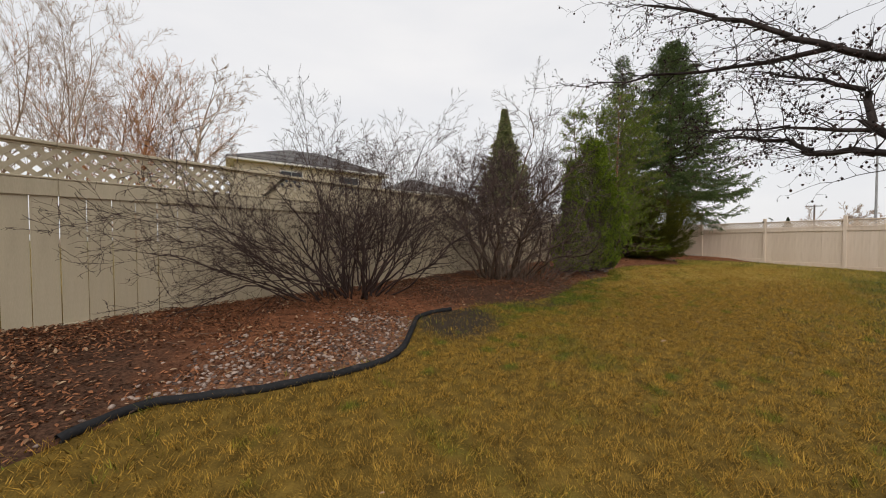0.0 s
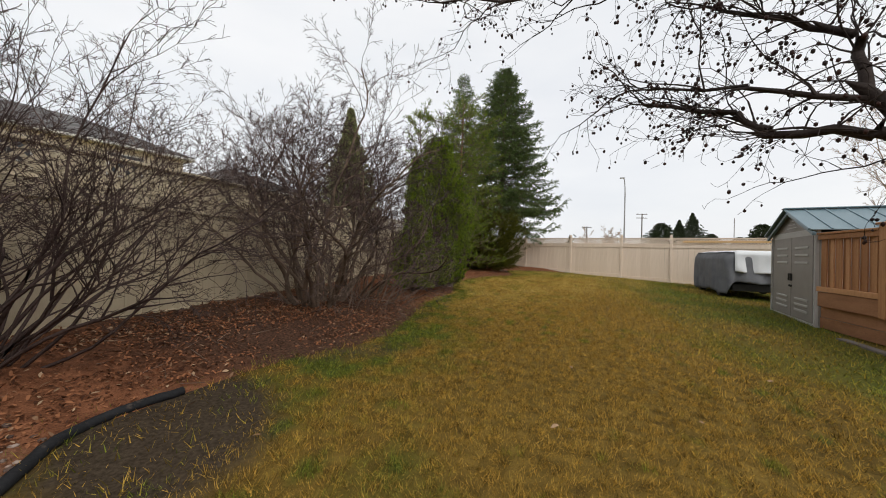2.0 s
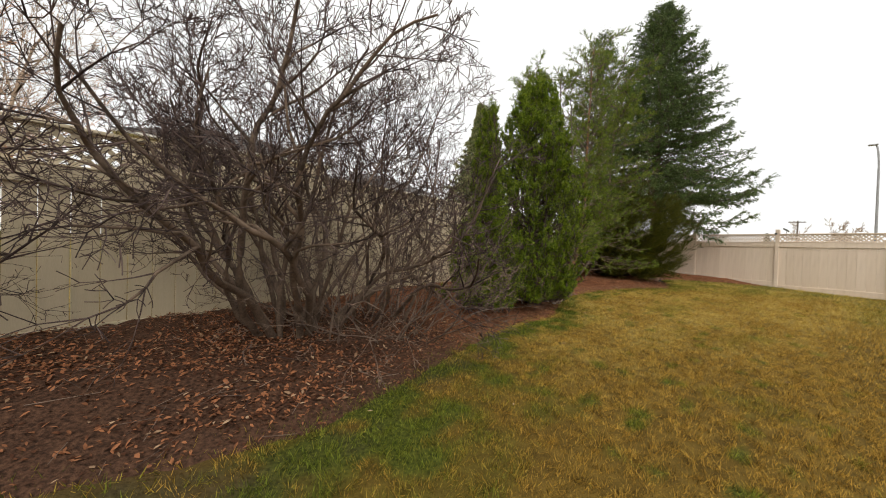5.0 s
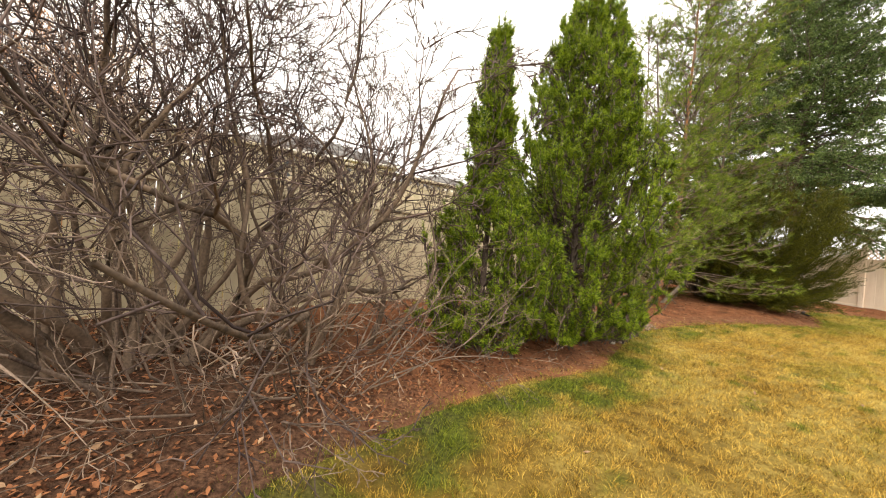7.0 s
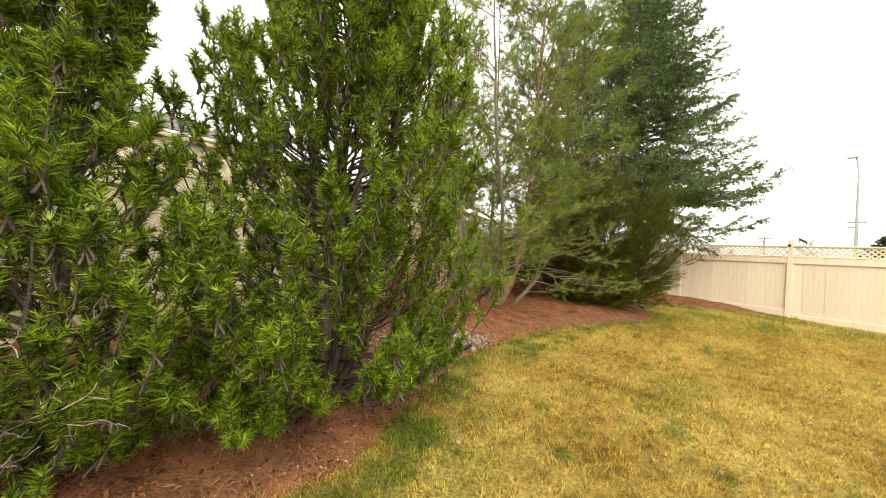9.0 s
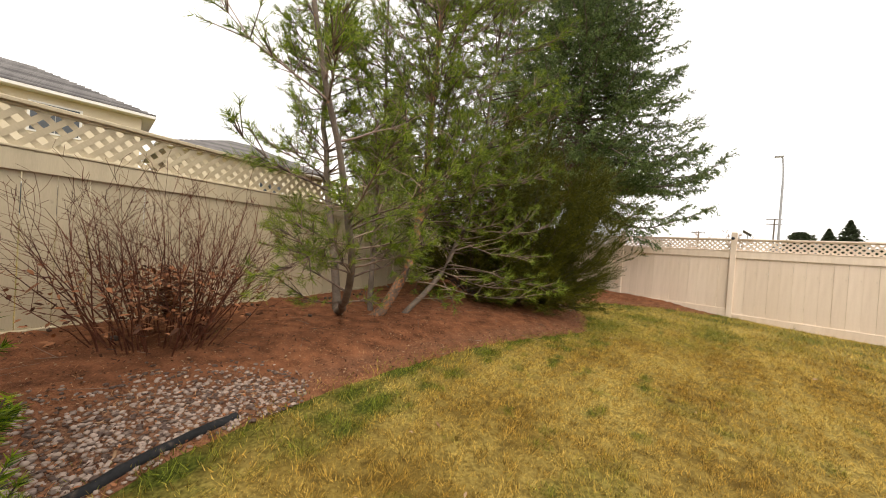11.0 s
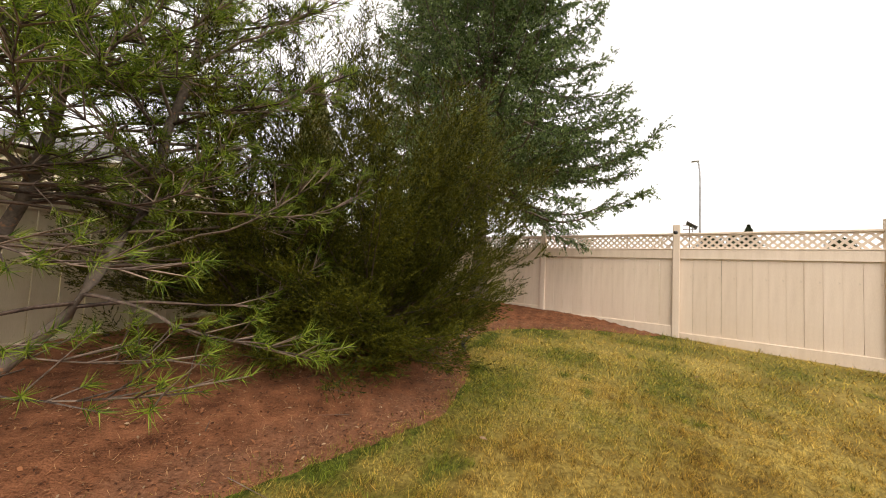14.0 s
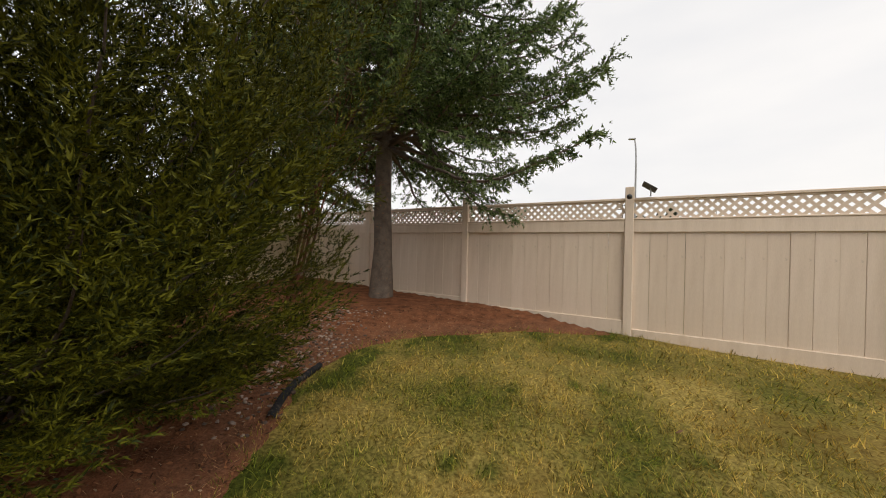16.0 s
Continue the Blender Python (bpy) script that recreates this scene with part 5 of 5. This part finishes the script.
blobs("pine_cones", "fallen dark pine cones along the fence", "pine cones", c1, np.random.default_rng(5).uniform(0.018, 0.03, len(c1)), M_BARK, 0.7, 17, 0.1)


def needle_litter():
    rng = np.random.default_rng(83)
    p = scatter(90000, (2.5, 8.0, 14.0, 18.5), lambda x, y: in_bed(x, y) * np.exp(-dist_line(x, y, EDGE) / 1.4) * 0.8, 84)
    n = len(p)
    a, ln = rng.uniform(0, 2 * pi, n), rng.uniform(0.03, 0.075, n)
    d = np.column_stack([np.cos(a), np.sin(a)])
    q = p + d * ln[:, None]
    side = np.column_stack([-d[:, 1], d[:, 0], np.zeros(n)]) * 0.0016
    p0 = np.column_stack([p, ground_z(p[:, 0], p[:, 1]) + rng.uniform(0.002, 0.008, n)])
    p1 = np.column_stack([q, ground_z(q[:, 0], q[:, 1]) + rng.uniform(0.002, 0.014, n)])
    v = np.stack([p0 - side, p0 + side, p1], axis=1).reshape(-1, 3)
    tagged(new("needle_litter", needle_mesh("needle_litter", v, M_STRAW)), "fallen tan pine needles over the red mulch", "pine needles", kind="stuff")


needle_litter()


def shrub_leaves():
    rng = np.random.default_rng(19)
    n = 2200
    a, r = rng.uniform(0, 2 * pi, n), np.abs(rng.normal(0, 0.4, n))
    p = np.stack([4.75 + r * np.cos(a), 12.75 + r * np.sin(a)], axis=1)
    me = leaf_litter("withered_leaves", "withered red-brown leaves clinging low on the dogwood", p, 0.028, M_LEAF, 20, 0.6)
    return me


shrub_leaves()


def lawn_blades():
    rng = np.random.default_rng(21)
    near = [(0.0, 1.7, 11500, 0.038, 0.0019), (1.7, 3.2, 3800, 0.046, 0.0030), (3.2, 6.0, 800, 0.052, 0.0052), (6.0, 10.0, 170, 0.06, 0.009)]
    vs, gs, ss = [], [], []
    for lo, hi, dens, h, w in near:
        n = int(23 * 22 * dens)
        x, y = rng.uniform(-3, 20, n), rng.uniform(-1.5, 20.5, n)
        d = dist_line(x, y, WALK)
        k = (d >= lo) & (d < hi)
        x, y = x[k], y[k]
        east = (x - CORNER[0]) * FED[1] - (y - CORNER[1]) * FED[0]
        e = dist_line(x, y, EDGE)
        clump = wob(x * 11 + 0.5, y * 12.3) + 0.7 * wob(x * 23.1, y * 21.7)
        ok = (rng.random(len(x)) < 0.78 + 0.5 * clump) & (~in_bed(x, y) | (e < 0.04 + 0.35 * rng.random(len(x)) ** 3)) & (rng.random(len(x)) > bare_mask(x, y) * 0.85) & (east > 0.04)
        x, y = x[ok], y[ok]
        n = len(x)
        g = green_mask(x, y)
        z = lawn_z(x, y)
        a = 4.0 * wob(x * 7.1, y * 6.7) + 2.2 * wob(x * 23.0, y * 22.0 + 1) + rng.normal(0, 1.1, n)
        lean = rng.uniform(0.3, 1.2, n)
        hh = 1.05 * h * rng.uniform(0.5, 1.25, n) * (1 + 0.25 * g) * (1.05 + 0.42 * clump[ok])
        tip = np.stack([np.cos(a) * np.sin(lean) * hh, np.sin(a) * np.sin(lean) * hh, np.cos(lean) * hh], axis=1)
        b = rng.uniform(0, 2 * pi, n)
        side = np.stack([np.cos(b), np.sin(b), np.zeros(n)], axis=1) * w * rng.uniform(0.7, 1.3, (n, 1))
        p = np.stack([x, y, z - 0.006], axis=1)
        vs.append(np.stack([p - side, p + side, p + tip], axis=1).reshape(-1, 3))
        gs.append(np.repeat(np.clip(g + rng.normal(0, 0.16, n), 0, 1), 3))
        ss.append(np.repeat(np.clip(straw_mask(x, y) + rng.normal(0, 0.15, n), 0, 1), 3))
    v = np.concatenate(vs)
    me = np_mesh("grass", v, tris=np.arange(len(v)).reshape(-1, 3), mat=M_BLADE, attrs={"green": np.concatenate(gs), "straw": np.concatenate(ss)})
    tagged(new("grass", me), "short dormant straw-coloured grass with green patches", "grass", kind="stuff")


lawn_blades()


# ---------------------------------------------------------------- on the fence
def fence_gadgets():
    cam_t = thing("security_light", Matrix.Translation((14.87, 16.02, 2.29)) @ Matrix.Rotation(atan2(FED[1], FED[0]), 4, "Z"), "small black sensor light screwed to the fence post", "light")
    bm = bmesh.new()
    bmesh.ops.create_uvsphere(bm, u_segments=14, v_segments=10, radius=0.036)
    part("lens", bm_mesh("lens", bm, M_BLACK), cam_t, Matrix.Translation((0.01, -0.04, 0)))
    part("mount", box_mesh(0.04, 0.06, 0.04, M_BLACK), cam_t, Matrix.Translation((0.01, -0.01, -0.02)))
    sol = thing("solar_panel", Matrix.Translation((15.08, 15.85, 2.3)) @ Matrix.Rotation(atan2(FED[1], FED[0]), 4, "Z"), "small black solar panel on a bracket above the fence", "solar panel")
    part("bracket", box_mesh(0.018, 0.018, 0.12, M_STEEL, 0.003), sol, Matrix.Translation((0, 0, 0)))
    part("panel", box_mesh(0.19, 0.13, 0.016, M_BLACK, 0.004), sol, Matrix.Translation((-0.02, 0, 0.12)) @ Matrix.Rotation(0.6, 4, "Y") @ Matrix.Rotation(-0.35, 4, "X"))
    tagged(new("plank", box_mesh(3.0, 0.035, 0.09, M_PLANK)), "fresh yellow pine plank fixed along the fence rail", "plank").matrix_basis = Matrix.Translation((18.26, 10.42, 2.08)) @ Matrix.Rotation(atan2(FED[1], FED[0]), 4, "Z")


fence_gadgets()


# ---------------------------------------------------------------- beyond the fence
def hip_roof(w, d, h, over, mat):
    bm = bmesh.new()
    x, y = w / 2 + over, d / 2 + over
    r = max(0.0, x - y)
    lo = [bm.verts.new(p) for p in ((-x, -y, 0), (x, -y, 0), (x, y, 0), (-x, y, 0))]
    hi = [bm.verts.new((-r, 0, h)), bm.verts.new((r, 0, h))]
    bm.faces.new((lo[0], lo[1], hi[1], hi[0]))
    bm.faces.new((lo[2], lo[3], hi[0], hi[1]))
    bm.faces.new((lo[1], lo[2], hi[1]))
    bm.faces.new((lo[3], lo[0], hi[0]))
    bm.faces.new(lo[::-1])
    return bm_mesh("roof", bm, mat)


def house(x, y, turn, w, d, wall_h, roof_h, label, base, windows=(), courses=True, wall=M_STUCCO):
    root = thing("house", Matrix.Translation((x, y, base)) @ Matrix.Rotation(turn, 4, "Z"), label, "house")
    part("wall", box_mesh(w, d, wall_h, wall, 0.02), root)
    part("roof", hip_roof(w, d, roof_h, 0.5, M_SHINGLE), root, Matrix.Translation((0, 0, wall_h + 0.16)))
    part("fascia", box_mesh(w + 1.0, d + 1.0, 0.16, M_TRIM, 0.02), root, Matrix.Translation((0, 0, wall_h)))
    if courses:
        x0, y0 = w / 2 + 0.5, d / 2 + 0.5
        n = 16
        for k in range(n):
            u = k / n
            ln = 2 * (x0 - (x0 - max(0, x0 - y0)) * u)
            part("shingle_course", box_mesh(round(ln, 1), 0.30, 0.022, M_SHINGLE, 0), root, Matrix.Translation((0, -y0 + y0 * u + 0.14, wall_h + 0.16 + roof_h * u + 0.14 * roof_h / y0 - 0.002)) @ Matrix.Rotation(atan2(roof_h, y0), 4, "X"))
    for wx, wz, ww, wh in windows:
        win = part("window", box_mesh(ww + 0.16, 0.06, wh + 0.16, M_TRIM, 0.01), root, Matrix.Translation((wx, -d / 2 - 0.02, wz)))
        part("pane", box_mesh(ww / 2 - 0.02, 0.02, wh, M_PANE, 0), win, Matrix.Translation((-ww / 4, -0.035, 0.08)))
        part("pane", box_mesh(ww / 2 - 0.02, 0.02, wh, M_PANE, 0), win, Matrix.Translation((ww / 4, -0.035, 0.08)))
    return root


HT = atan2(0.54, 0.84)
house(-12.3, 30.7, HT, 11.0, 8.5, 6.6, 2.1, "two-storey cream stucco house with grey shingle roof", 0.3, ((2.6, 4.9, 1.5, 1.2), (-1.8, 4.9, 1.5, 1.2), (2.6, 1.2, 1.8, 1.3), (-2.2, 1.2, 1.8, 1.3)))
house(-3.2, 37.2, HT, 9.0, 8.0, 5.6, 1.9, "lower cream stucco house wing with grey shingle roof", 0.3, ((1.0, 3.4, 1.4, 1.1),))
house(78.0, 34.0, -0.9, 12.0, 8.0, 3.0, 1.9, "distant low house with pale roof behind the fence", 0.1, ((0, 1.0, 1.6, 1.1),), False)


def bare_tree(x, y, h, mat, seed, label, spread=0.5, kids=(9, 6, 4), stems=1, thick=0.16, top=3, up=0.05, rmin=0.008):
    rnd = random.Random(seed)
    root = thing("bare_tree", Matrix.Translation((x, y, float(lawn_z(x, y)))), label, "tree")
    for k in range(stems):
        segs = []
        a = rnd.uniform(0, 2 * pi)
        t = spread * (0.25 if stems == 1 else 0.7)
        grow(segs, rnd, (0.2 * cos(a) * (stems > 1), 0.2 * sin(a) * (stems > 1), -0.2), (cos(a) * t, sin(a) * t, 1), h * rnd.uniform(0.85, 1.0), thick, 0, top, h / 14, 0.07, up, kids, 0.42, rmin, (0.35, 0.85), 0.22)
        part("stem", tube_mesh("stem", segs, mat, 3), root)
    return root


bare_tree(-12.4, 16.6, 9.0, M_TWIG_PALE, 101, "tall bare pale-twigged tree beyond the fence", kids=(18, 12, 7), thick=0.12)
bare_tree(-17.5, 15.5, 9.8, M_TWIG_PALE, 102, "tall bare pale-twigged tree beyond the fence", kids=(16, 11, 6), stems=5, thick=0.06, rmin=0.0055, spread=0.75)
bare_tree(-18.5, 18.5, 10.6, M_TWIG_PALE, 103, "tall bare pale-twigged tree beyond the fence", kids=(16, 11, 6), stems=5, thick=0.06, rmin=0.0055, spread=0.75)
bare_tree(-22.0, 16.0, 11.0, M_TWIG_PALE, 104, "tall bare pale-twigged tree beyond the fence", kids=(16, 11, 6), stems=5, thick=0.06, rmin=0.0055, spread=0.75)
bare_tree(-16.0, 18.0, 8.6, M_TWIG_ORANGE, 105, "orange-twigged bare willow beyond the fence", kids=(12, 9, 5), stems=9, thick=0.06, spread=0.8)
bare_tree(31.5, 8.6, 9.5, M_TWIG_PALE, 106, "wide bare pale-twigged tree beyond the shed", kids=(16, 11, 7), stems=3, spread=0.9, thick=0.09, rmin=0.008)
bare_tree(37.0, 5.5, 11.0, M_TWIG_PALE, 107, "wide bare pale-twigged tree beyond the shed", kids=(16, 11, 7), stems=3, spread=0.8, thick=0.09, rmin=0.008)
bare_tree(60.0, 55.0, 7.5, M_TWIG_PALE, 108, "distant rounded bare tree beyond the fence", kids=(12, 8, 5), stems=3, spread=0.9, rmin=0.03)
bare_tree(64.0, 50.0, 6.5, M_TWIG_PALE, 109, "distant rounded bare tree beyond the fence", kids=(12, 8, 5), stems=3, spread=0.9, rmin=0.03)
bare_tree(10.7, 19.0, 4.6, M_TWIG_RED, 111, "bare reddish shrub between pine and spruce", kids=(9, 7, 4), stems=5, spread=0.5, thick=0.03, rmin=0.004)
bare_tree(-0.6, 10.9, 3.4, M_TWIG_GREY, 110, "bare shrub showing above the fence", kids=(9, 7, 3), stems=6, spread=0.6, thick=0.03, rmin=0.004)


def far_conifer(x, y, h, w, seed, round_top=False, leaf=M_NEEDLE_FAR, label="distant dark green evergreen beyond the fence"):
    """A distant evergreen of many drooping clumps."""
    rng = np.random.default_rng(seed)
    root = thing("conifer", Matrix.Translation((x, y, float(lawn_z(x, y)))), label, "tree", "distant evergreens")
    part("trunk", tube_mesh("trunk", [(0, 0, -0.2, 0, 0, h * 0.5, 0.16, 0.1), (0, 0, h * 0.5, 0, 0, h, 0.1, 0.02)], M_BARK, 6), root)
    n = 2600
    u = rng.random(n) ** 1.15
    rad = w * ((1 - u) ** 1.05 if not round_top else np.sqrt(np.clip(1 - (u * 1.6 - 0.6) ** 2, 0.02, 1)))
    a = rng.uniform(0, 2 * pi, n)
    rad = rad * (1.1 - 0.5 * ((u * 13 + 0.4 * np.sin(3 * a + seed)) % 1)) * (0.8 + 0.25 * np.sin(2 * a + 5 * u + seed))
    r = rad * rng.uniform(0.25, 1.0, n)
    p = np.stack([np.cos(a) * r, np.sin(a) * r, 0.3 + u * (h - 0.3)], axis=1)
    d = unit(np.stack([np.cos(a), np.sin(a), rng.normal(-0.1, 0.3, n)], axis=1))
    joined("foliage", root, needles(p, d, h * 0.055 * (1.1 - u), 14, h * (0.034 if round_top else 0.024), h * (0.010 if round_top else 0.006), 45, rng), leaf)


far_conifer(172.0, 103.0, 20.0, 11.5, 201)
far_conifer(178.0, 100.5, 23.5, 14.0, 202)
far_conifer(167.0, 108.3, 18.5, 10.5, 203, True)
far_conifer(183.0, 95.0, 13.5, 7.0, 210, True)
far_conifer(173.5, 72.0, 16.0, 9.0, 204, True)
far_conifer(170.0, 78.0, 11.0, 5.0, 205, True)
far_conifer(140.0, 140.0, 12.5, 5.0, 206)
far_conifer(8.4, 48.0, 19.0, 6.6, 207, False, M_NEEDLE_CONED, "tall distant spruce browned by cones beyond the fence")
far_conifer(-20.5, 14.2, 4.6, 1.6, 209)


def street_lamp(x, y, h):
    root = thing("street_lamp", Matrix.Translation((x, y, 0.1)), "tall grey street lamp with a curved arm", "street lamp")
    segs = [(0, 0, 0, 0, 0, h * 0.8, 0.10, 0.07)]
    last = Vector((0, 0, h * 0.8))
    for k in range(1, 9):
        a = k / 8 * pi / 2
        q = Vector((-0.14 * (1 - cos(a)), 0.14 * (1 - cos(a)), h * 0.8 + h * 0.2 * sin(a)))
        segs.append((*last, *q, 0.065, 0.06))
        last = q
    part("pole", tube_mesh("pole", segs, M_STEEL, 8), root)
    part("lamp_head", box_mesh(0.55, 0.26, 0.12, M_STEEL, 0.04), root, Matrix.Translation(last + Vector((-0.1, 0.1, -0.06))) @ Matrix.Rotation(-pi / 4, 4, "Z"))


street_lamp(38.5, 30.7, 11.0)


def utility_pole(x, y, h, arms, big=1.0):
    root = thing("utility_pole", Matrix.Translation((x, y, 0.1)), "distant wooden utility pole beyond the fence", "utility pole")
    part("pole", tube_mesh("pole", [(0, 0, -0.2, 0, 0, h, 0.17 * big, 0.12 * big)], M_POLE, 8), root)
    for k in range(arms):
        part("crossarm", box_mesh(2.4 * big, 0.12 * big, 0.14 * big, M_POLE), root, Matrix.Translation((0, 0.1, h - 0.35 - 0.9 * big * k)) @ Matrix.Rotation(-0.6, 4, "Z"))
        for j in (-1.0, -0.4, 0.4, 1.0):
            part("insulator", box_mesh(0.09, 0.09, 0.2, M_STEEL, 0.02), root, Matrix.Translation((j * big * cos(-0.6), 0.1 + j * big * sin(-0.6), h - 0.35 + 0.14 * big - 0.9 * big * k)))


utility_pole(132.6, 94.3, 19.4, 2, 1.7)
utility_pole(165.0, 77.7, 18.5, 0, 1.0)
utility_pole(71.0, 66.0, 9.0, 1)


# ---------------------------------------------------------------- fallen twigs
def fallen_twigs():
    rng = np.random.default_rng(77)
    p = scatter(5200, (-3, 3, 9.5, 15), lambda x, y: in_bed(x, y) * (0.12 + 0.75 * np.exp(-(np.hypot(x - 1.6, y - 7.6) / 1.8) ** 2)), 78)
    n = len(p)
    a, ln = rng.uniform(0, 2 * pi, n), rng.uniform(0.06, 0.32, n)
    z = ground_z(p[:, 0], p[:, 1])
    p0 = np.column_stack([p, z + rng.uniform(0.003, 0.02, n)])
    q = p + np.column_stack([np.cos(a), np.sin(a)]) * ln[:, None]
    p1 = np.column_stack([q, ground_z(q[:, 0], q[:, 1]) + rng.uniform(0.003, 0.05, n)])
    r = rng.uniform(0.0015, 0.0035, n)
    v, f = tubes(p0, p1, r, r * 0.6, 3)
    tagged(new("fallen_twigs", np_mesh("fallen_twigs", v, quads=f, mat=M_TWIG_GREY, smooth=True)), "thin fallen twigs strewn over the bed", "twigs", kind="stuff")


fallen_twigs()
